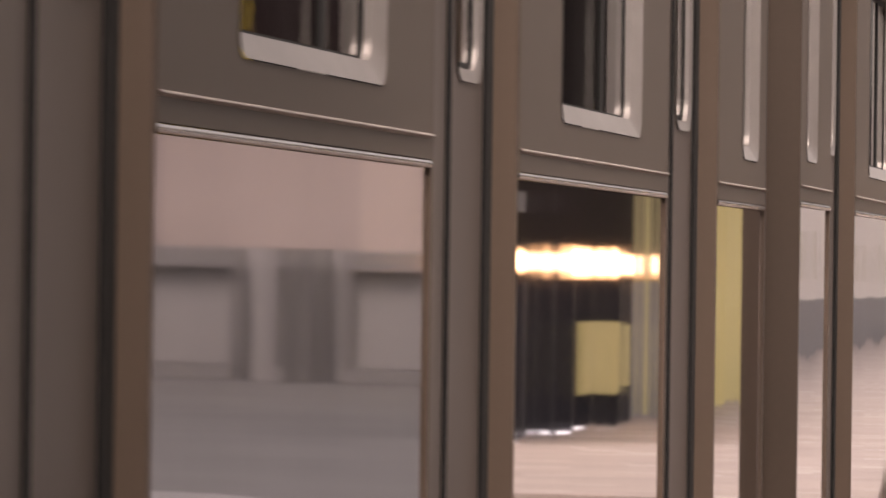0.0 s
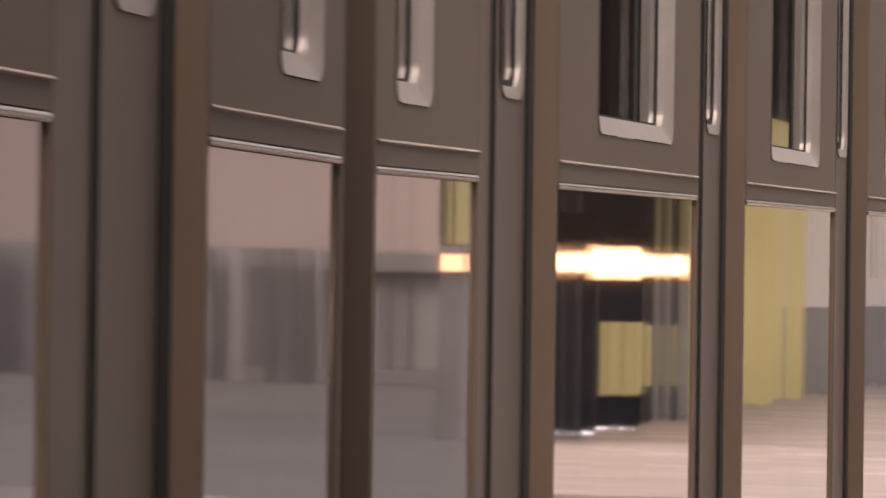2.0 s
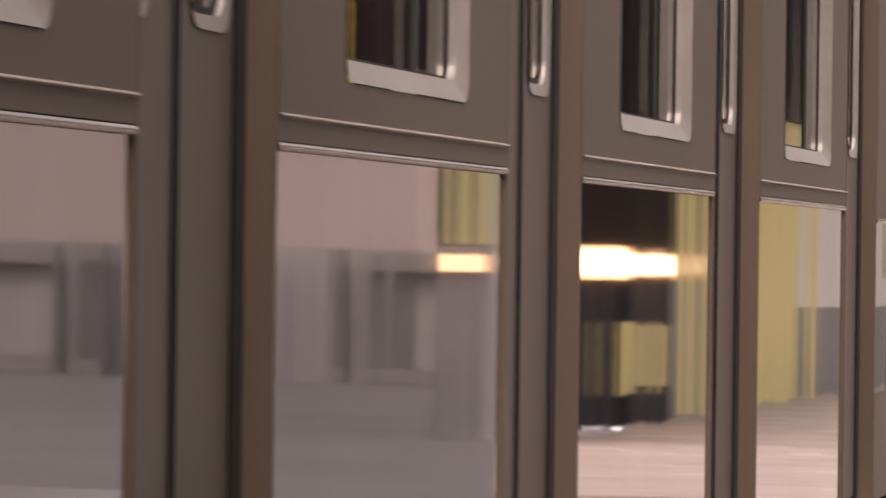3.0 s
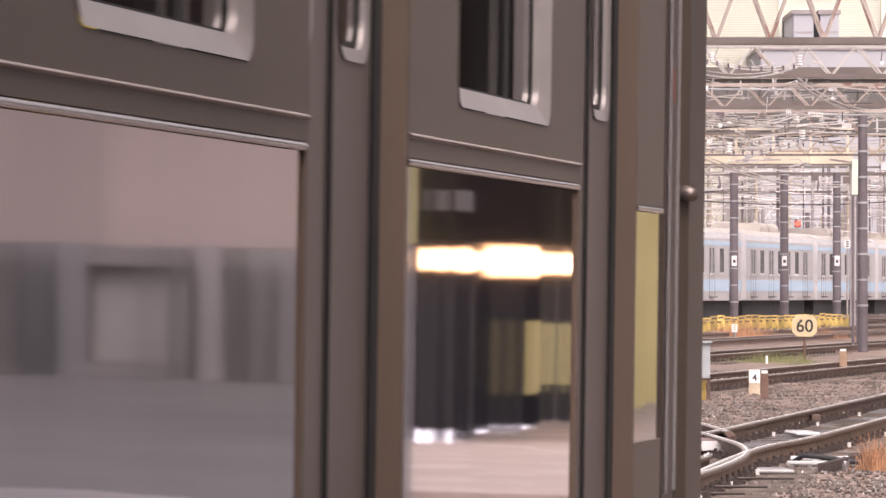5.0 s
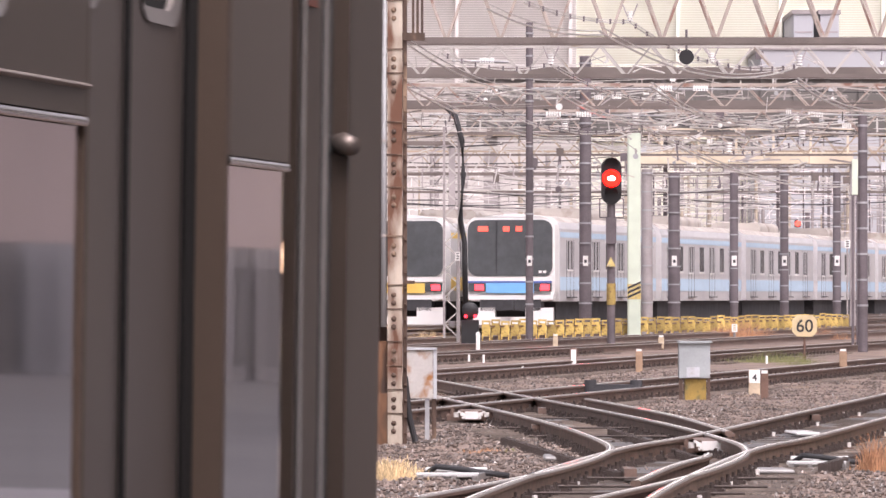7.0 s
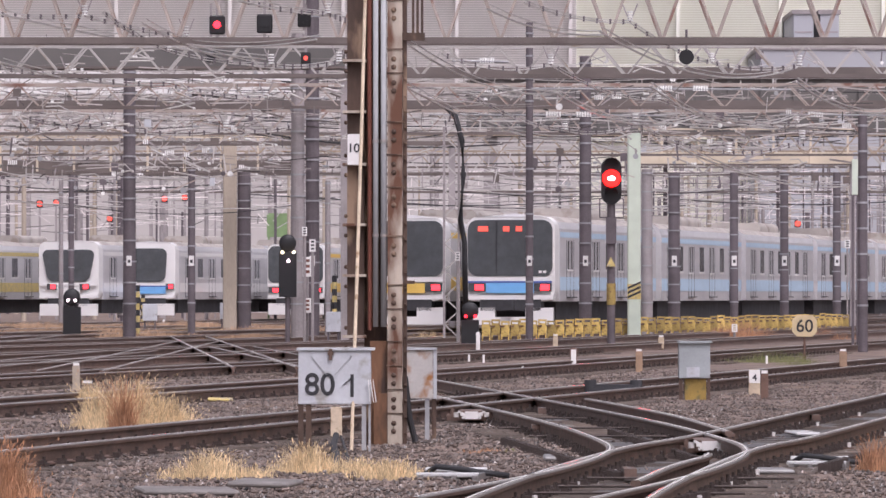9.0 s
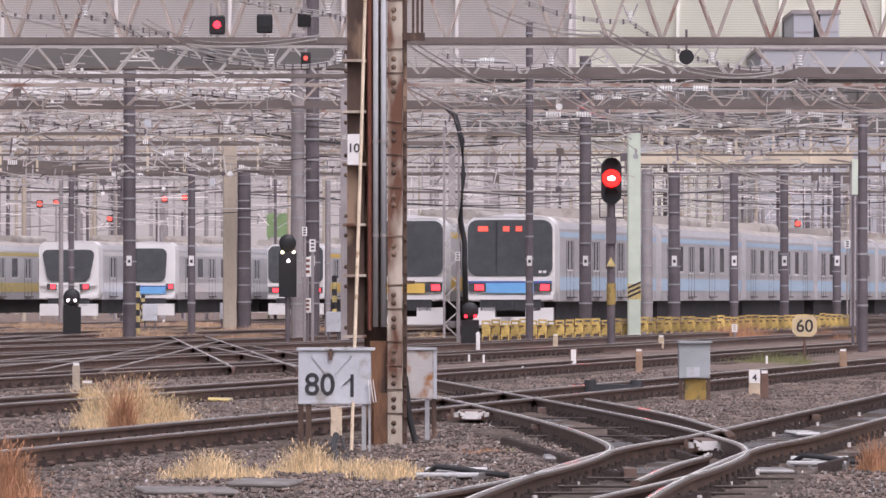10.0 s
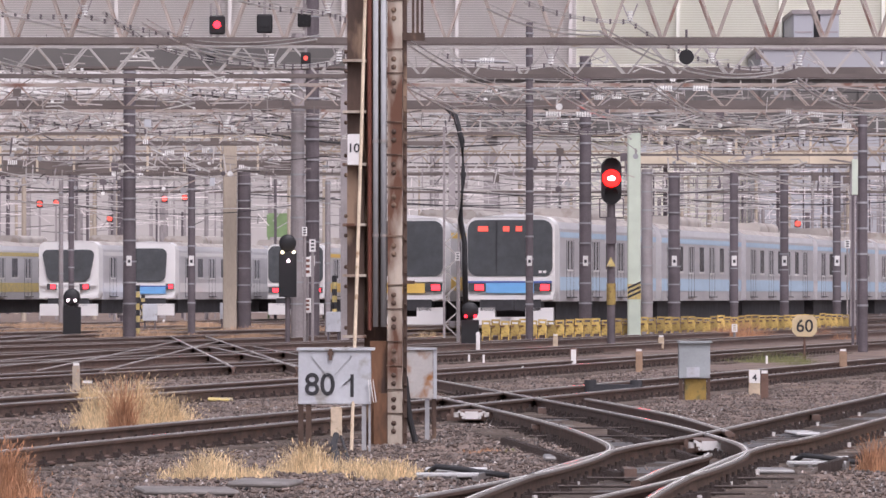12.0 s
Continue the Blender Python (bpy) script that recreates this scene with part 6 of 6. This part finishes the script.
def bright_gap_band():
    # white panels and posts added in place of a bright gap of sky
    d = 440
    t = thing("bright_gap_band", "long white band on thin posts, added for a bright gap of sky", "canopy", pose(0, d, 0))
    x0, x1 = span(-60, 520, d)
    z0, z1 = high(166, d), high(128, d)
    n = 8
    for k in range(n):
        a = x0 + (x1 - x0) * k / n
        bm = bmesh.new()
        box(bm, a, a + (x1 - x0) / n - 0.05, 0, 2, z0, z1)
        part("gap_panel", bm, "train_white", t)
        bm = bmesh.new()
        box(bm, a + 1.4, a + 1.64, 0.5, 1.5, -0.2, z0)
        part("post", bm, "pole_mid", t)


bright_gap_band()
louvre_building(1015, 1760, 250, -260, 520, "cream louvred building far behind the gantries", 0.21, "slat_cream", "facade_cream")


def grey_block(b0, b1, e1, d, mat, label):
    t = thing("far_building", label, "building", pose(0, d, 0))
    x0, x1 = span(b0, b1, d)
    bm = bmesh.new()
    box(bm, x0, x1, 0, 20, -0.2, high(e1, d))
    part("wall", bm, mat, t)
    bm = bmesh.new()
    box(bm, x0 - 0.15, x1 + 0.15, -0.15, 20.1, high(e1, d), high(e1, d) + 0.35)
    part("roof_edge", bm, "pole_mid" if mat == "facade_grey" else "facade", t)
    if mat == "facade_grey":
        z = high(e1, d) - 1.6
        while z > high(e1, d) - 4.5:
            bm = bmesh.new()
            box(bm, x0 + 0.1, x1 - 0.1, -0.05, 0.0, z, z + 0.12)
            part("cladding_seam", bm, "pole_mid", t)
            z -= 1.6
    z = 3.0
    while mat != "facade_grey" and z < high(e1, d) - 1:
        x = x0 + 1.5
        while x < x1 - 1.5:
            bm = bmesh.new()
            box(bm, x, x + 1.6, -0.06, 0.0, z, z + 1.4)
            part("window", bm, "facade_grey", t)
            x += 3.2
        z += 3.4


grey_block(1345, 1600, 88, 500, "facade_grey", "low grey building beyond the gantries")
grey_block(1405, 1440, 25, 505, "facade_grey", "small grey rooftop block far away")
grey_block(1452, 1485, 25, 505, "facade_grey", "small grey rooftop block far away")
grey_block(-200, 420, 330, 520, "facade", "pale far building behind the parked trains")
grey_block(500, 1600, 318, 540, "facade", "pale far building across the yard")


def footbridge():
    """A long plated bridge across the yard, behind the gantries."""
    d = 345.0
    t = thing("footbridge", "long dark plated footbridge across the far yard", "bridge", pose(0, d, 0))
    x0, x1 = span(826, 1720, d)
    z0, z1 = high(240, d), high(140, d)
    bm = bmesh.new()
    box(bm, x0, x1, 0.2, 4.0, z0, z1)
    part("deck_side", bm, "bridge", t)
    bm = bmesh.new()
    box(bm, x0, x1, -0.1, 4.3, z1, z1 + 0.25)
    part("roof_edge", bm, "pole_mid", t)
    x = x0
    while x < x1:
        bm = bmesh.new()
        box(bm, x, x + 0.22, 0.0, 0.2, z0, z1)
        part("plate_rib", bm, "bridge", t)
        x += 1.9
    for x in (x0 + 1, x0 + 15, x1 - 4):
        bm = bmesh.new()
        box(bm, x, x + 0.8, 1.0, 2.4, -0.2, z0)
        part("pier", bm, "pole_mid", t)


footbridge()


def green_screen():
    d = 320
    bm = bmesh.new()
    x0, x1 = span(472, 512, d)
    box(bm, x0, x1, 0, 0.3, high(420, d), high(378, d))
    for x in (x0 + 0.1, x1 - 0.1):
        box(bm, x - 0.05, x + 0.05, 0.05, 0.15, -0.2, high(420, d))
    o = solid("green_screen", bm, "green_net", "dull green netted screen on posts in the yard", "screen")
    o.matrix_basis = pose(0, d, 0)


green_screen()


# ---- the station side that the polished steel mirrors ----
def slab(bm, pts, z0, z1):
    a = [bm.verts.new((x, y, z1)) for x, y in pts]
    b = [bm.verts.new((x, y, z0)) for x, y in pts]
    bm.faces.new(a), bm.faces.new(b)
    for i in range(len(pts)):
        bm.faces.new((a[i], a[(i + 1) % len(pts)], b[(i + 1) % len(pts)], b[i]))


def block(parent, name, mat, x0, x1, y0, y1, z0, z1, label=""):
    bm = bmesh.new()
    box(bm, x0, x1, y0, y1, z0, z1)
    return part(name, bm, mat, parent, label)


def kiosk(at):
    """A long dark kiosk beside the track: local y runs along its front, x into it."""
    t = thing("platform_kiosk", "long dark kiosk with warm lit lamps along its front", "kiosk", at)
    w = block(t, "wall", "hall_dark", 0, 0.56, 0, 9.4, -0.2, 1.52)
    # carried up to 5 m so that the train windows mirror dark
    block(t, "fascia", "hall_brown", -0.02, 0.58, 0, 9.42, 1.524, 5.0, "dark brown fascia over the lamps, raised to darken reflections")
    block(t, "end_panel", "hall_rack", 0.02, 0.54, -0.05, -0.003, -0.2, 1.45, "blue-grey end panel")
    block(t, "end_board", "hall_olive", 0.02, 0.44, -0.05, -0.003, 1.46, 2.3, "olive-yellow board on the end")
    # added above the end board for a dark reflection
    block(t, "end_fascia", "hall_brown", 0.02, 0.56, -0.05, -0.003, 2.304, 5.0, "dark brown fascia added over the end to darken reflections")
    block(t, "corner_post", "hall_grey", 0.16, 0.24, -0.12, -0.053, -0.2, 2.3, "pale corner post")
    block(t, "fascia_sign", "hall_grey", -0.05, -0.022, 0.7, 1.7, 1.74, 1.90, "dull grey sign")
    for y0, y1, z0, z1 in ((0.25, 0.95, 1.26, 1.44), (1.15, 1.45, 1.24, 1.46), (1.7, 2.2, 1.25, 1.44), (3.0, 3.3, 1.27, 1.43), (3.6, 6.6, 1.21, 1.50), (6.9, 7.5, 1.24, 1.46), (7.9, 9.3, 1.25, 1.45)):
        lamp = block(t, "lamp_panel", "warm_lamp", -0.045, -0.004, y0, y1, z0, z1, "warm glowing lamp panel")
        m, e = (z0 + z1) / 2, (z1 - z0) * 0.36
        block(lamp, "lamp_core", "warm_core", -0.06, -0.046, y0 + 0.12 * (y1 - y0), y1 - 0.12 * (y1 - y0), m - e, m + e)
    block(t, "end_lamp", "warm_lamp", 0.3, 0.5, -0.09, -0.052, 1.25, 1.38, "warm lamp on the end")
    for y, wd in ((0.5, 0.10), (1.9, 0.06), (2.3, 0.05), (4.4, 0.05), (7.4, 0.12), (8.6, 0.08)):
        block(w, "upright", "hall_rack", -0.06, -0.003, y, y + wd, -0.1, 1.19)
    block(w, "yellow_panel", "hall_yellow", -0.045, -0.003, 5.4, 7.3, 0.2, 0.84, "yellow panel low on the front")
    block(w, "yellow_panel", "hall_yellow", -0.045, -0.003, 7.6, 8.5, 0.25, 0.80, "yellow panel low on the front")
    for y, h in ((0.05, 0.10), (3.2, 0.03), (4.9, 0.03)):
        block(t, "foot_lamp", "cool_lamp", -0.10, -0.05, y, y + 0.035, -0.08, -0.08 + h, "small white lamp at the foot")


def hoardings(at):
    """The fence of panels that goes on from the kiosk, in the same line."""
    t = thing("hoarding", "grey-and-yellow hoarding in line with the kiosk", "hoarding", at)
    block(t, "lower_panel", "hall_grey", 0, 0.4, 9.45, 10.9, -0.2, 1.2)
    block(t, "upper_panel", "hall_olive", 0, 0.4, 9.45, 10.9, 1.204, 2.8)
    # unseen dark fascias, added so the windows mirror shade over the panels
    block(t, "fascia", "hall_brown", -0.02, 0.4, 9.45, 21.7, 3.004, 5.0, "dark fascia added over the hoarding to darken reflections")
    block(t, "fascia", "hall_brown", 0, 0.4, 9.45, 10.9, 2.804, 3.0)
    block(t, "lamp", "warm_lamp", -0.04, -0.003, 9.5, 9.75, 1.22, 1.46, "warm lamp on the hoarding")
    for k, (y0, y1) in enumerate(((10.95, 13.2), (13.25, 16.4), (16.45, 19.0), (19.05, 21.7))):
        block(t, "panel", "hall_yellow", 0.03 * (k % 2), 0.4, y0, y1, -0.2, 3.0, "pale yellow panel")
    t = thing("white_hoarding", "white hoarding with a blue-grey lower band", "hoarding", at)
    rng = random.Random(6)
    y = 21.8
    while y < 135:
        w = rng.uniform(3.0, 6.0) * (1 if y < 60 else 2)
        block(t, "lower_panel", "hall_grey", 0, 0.4, y, y + w - 0.06, -0.2, 0.93)
        block(t, "upper_panel", "hall_white", 0.02, 0.4, y, y + w - 0.06, 0.934, 3.4)
        # added dark top, standing for shade above the white panels
        block(t, "fascia", "hall_brown", -0.02, 0.4, y, y + w - 0.06, 3.404, 5.5)
        if rng.random() < 0.7:
            a = y + rng.uniform(0.2, 1.5)
            block(t, "notice", rng.choice(("hall_grey", "hall_olive", "white_sign")), -0.02, 0.016, a, a + rng.uniform(0.5, 1.4), 1.3, rng.uniform(1.9, 2.4))
        y += w


def rack(x0, x1, tall):
    """A dark open rack: two uprights, a top bar and a foot bar."""
    t = thing("bench_rack", "dark rack standing against the station wall", "rack", pose(x0, 63.6, -0.055), group="racks by the wall")
    w = x1 - x0
    for a in (0.0, w - 0.1):
        block(t, "upright", "hall_rack", a, a + 0.1, 0, 0.2, 0, tall)
    block(t, "top_bar", "hall_rack", 0.101, w - 0.101, 0.02, 0.18, tall - 0.2, tall)
    block(t, "foot_bar", "hall_rack", 0.101, w - 0.101, 0.02, 0.18, 0.0, 0.17)
    block(t, "back", "hall_back", 0.101, w - 0.101, 0.19, 0.22, 0.18, tall - 0.21)


def station_side():
    bm = bmesh.new()
    slab(bm, [(-4.9, -40), (-1.0, -2), (0.6, 8), (1.95, 20), (2.7, 20.5), (22, 18), (22, -40)], -0.3, 0.45)
    solid("platform", bm, "asphalt", "pale worn platform surface", "platform", kind="structure")
    bm = bmesh.new()
    slab(bm, [(3.7, 35.8), (6.3, 35.0), (17.0, 67.4), (42.0, 160.0), (50.0, 190.0), (26.0, 190.0), (20.0, 150.0), (8.2, 60.0)], -0.3, -0.08)
    solid("pavement", bm, "apron", "pale pinkish wet concrete apron", "pavement", kind="structure")
    bm = bmesh.new()
    slab(bm, [(4.45, 29.4), (17.1, 67.6), (40, 67.6), (40, 22)], -0.3, -0.06)
    solid("pavement_hall", bm, "hall_floor", "wet blue-grey paving before the station wall", "pavement", kind="structure")
    # roof added out of view: it keeps sky light off the train's side
    bm = bmesh.new()
    box(bm, 0.6, 26, -40, 12, 4.4, 4.6)
    box(bm, 3.8, 26, 12.01, 26, 4.4, 4.6)
    solid("unseen_canopy_roof", bm, "canopy", "plain grey roof added out of view to block sky light", "canopy", kind="structure")
    # posts added to carry the unseen roof
    for y in (-30, -15, 0, 15, 25):
        t = thing("unseen_canopy_post", "grey steel post added under the unseen roof", "post", pose(9.0, y, 0.45), group="canopy posts")
        bm = bmesh.new()
        rod(bm, 0, 0, 0, 3.96, 0.11, 12)
        part("shaft", bm, "pole_mid", t)
    # one wall, its lengths painted darker to the right in place of dimmer light
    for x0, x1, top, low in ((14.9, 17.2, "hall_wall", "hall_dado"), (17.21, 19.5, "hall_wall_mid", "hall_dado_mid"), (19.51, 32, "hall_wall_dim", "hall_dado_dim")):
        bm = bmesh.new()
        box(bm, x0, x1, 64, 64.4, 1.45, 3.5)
        solid("wall_station", bm, top, "pink-grey station wall, its fall in light stepped into the colour", "wall", kind="structure")
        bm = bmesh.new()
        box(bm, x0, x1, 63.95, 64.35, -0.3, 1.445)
        solid("wall_dado", bm, low, "grey lower station wall, its fall in light stepped into the colour", "wall", kind="structure")
        # unseen dark band added on top: shadowed canopy put into its colour
        bm = bmesh.new()
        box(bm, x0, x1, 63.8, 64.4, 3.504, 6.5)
        solid("added_dark_fascia", bm, "hall_brown", "deep brown fascia added over the station wall, canopy shade in its colour", "canopy", kind="structure")
    for a in ((15.45, 16.0, 1.45), (16.25, 17.35, 1.48), (17.75, 18.05, 1.5), (18.7, 19.9, 1.48), (20.5, 20.85, 1.5), (21.3, 22.5, 1.46)):
        rack(*a)
    line = pose(9.4, 44.6, 0, 0, 0, -9.5)
    kiosk(line)
    hoardings(line)


station_side()


# ---- what moves ----
def motions():
    lean = 0.8
    ahead = ((0, -0.294, 13.311, -0.014, 0.01, -9.22), (0.5, -0.666, 11.048, -0.019, -0.15, -9.25), (1, -1.039, 8.793, -0.012, -0.20, -9.30),
             (1.5, -1.398, 6.600, 0.0, -0.16, -9.17), (2, -1.749, 4.504, 0.005, -0.19, -9.12), (2.5, -2.096, 2.540, -0.001, -0.19, -9.11),
             (3, -2.437, 0.711, 0, -0.07, -9.14), (5, -3.774, -6.546, 0, 0, -9.4), (7, -4.95, -13.4, 0, 0, -9.6), (12, -7.9, -31.2, 0, 0, -9.8))
    rear = ((0, 2.716, 32.521, 0.033, 0.13, -7.98), (0.5, 2.409, 30.289, 0.031, 0.31, -8.50), (1, 2.085, 28.083, 0.031, 0.36, -9.03),
            (1.5, 1.742, 25.933, 0.036, 0.36, -9.38), (2, 1.411, 23.846, 0.013, 0.31, -9.48), (2.5, 1.075, 21.809, 0.007, 0.30, -9.57),
            (3, 0.707, 19.847, 0.017, 0.20, -9.55), (4, 0.05, 16.0, 0.015, 0.04, -9.3), (5, -0.583, 12.405, 0.011, -0.11, -9.02), (5.5, -0.886, 10.614, 0.013, -0.13, -9.01),
            (6, -1.150, 8.889, 0.017, -0.15, -8.86), (6.5, -1.4425, 7.154, 0.016, -0.15, -8.88), (7, -1.730, 5.421, 0.016, -0.12, -9.05),
            (8, -2.31, 1.93, 0.01, -0.05, -9.2), (9, -2.92, -1.58, 0, 0, -9.4), (10, -3.5, -5.1, 0, 0, -9.5), (12, -4.68, -12.2, 0, 0, -9.6))
    for car, rows in ((car_ahead, ahead), (car_rear, rear)):
        walk(car, [(t, pose(x - 0.0226, y, z, p, lean, yaw)) for t, x, y, z, p, yaw in rows])


motions()
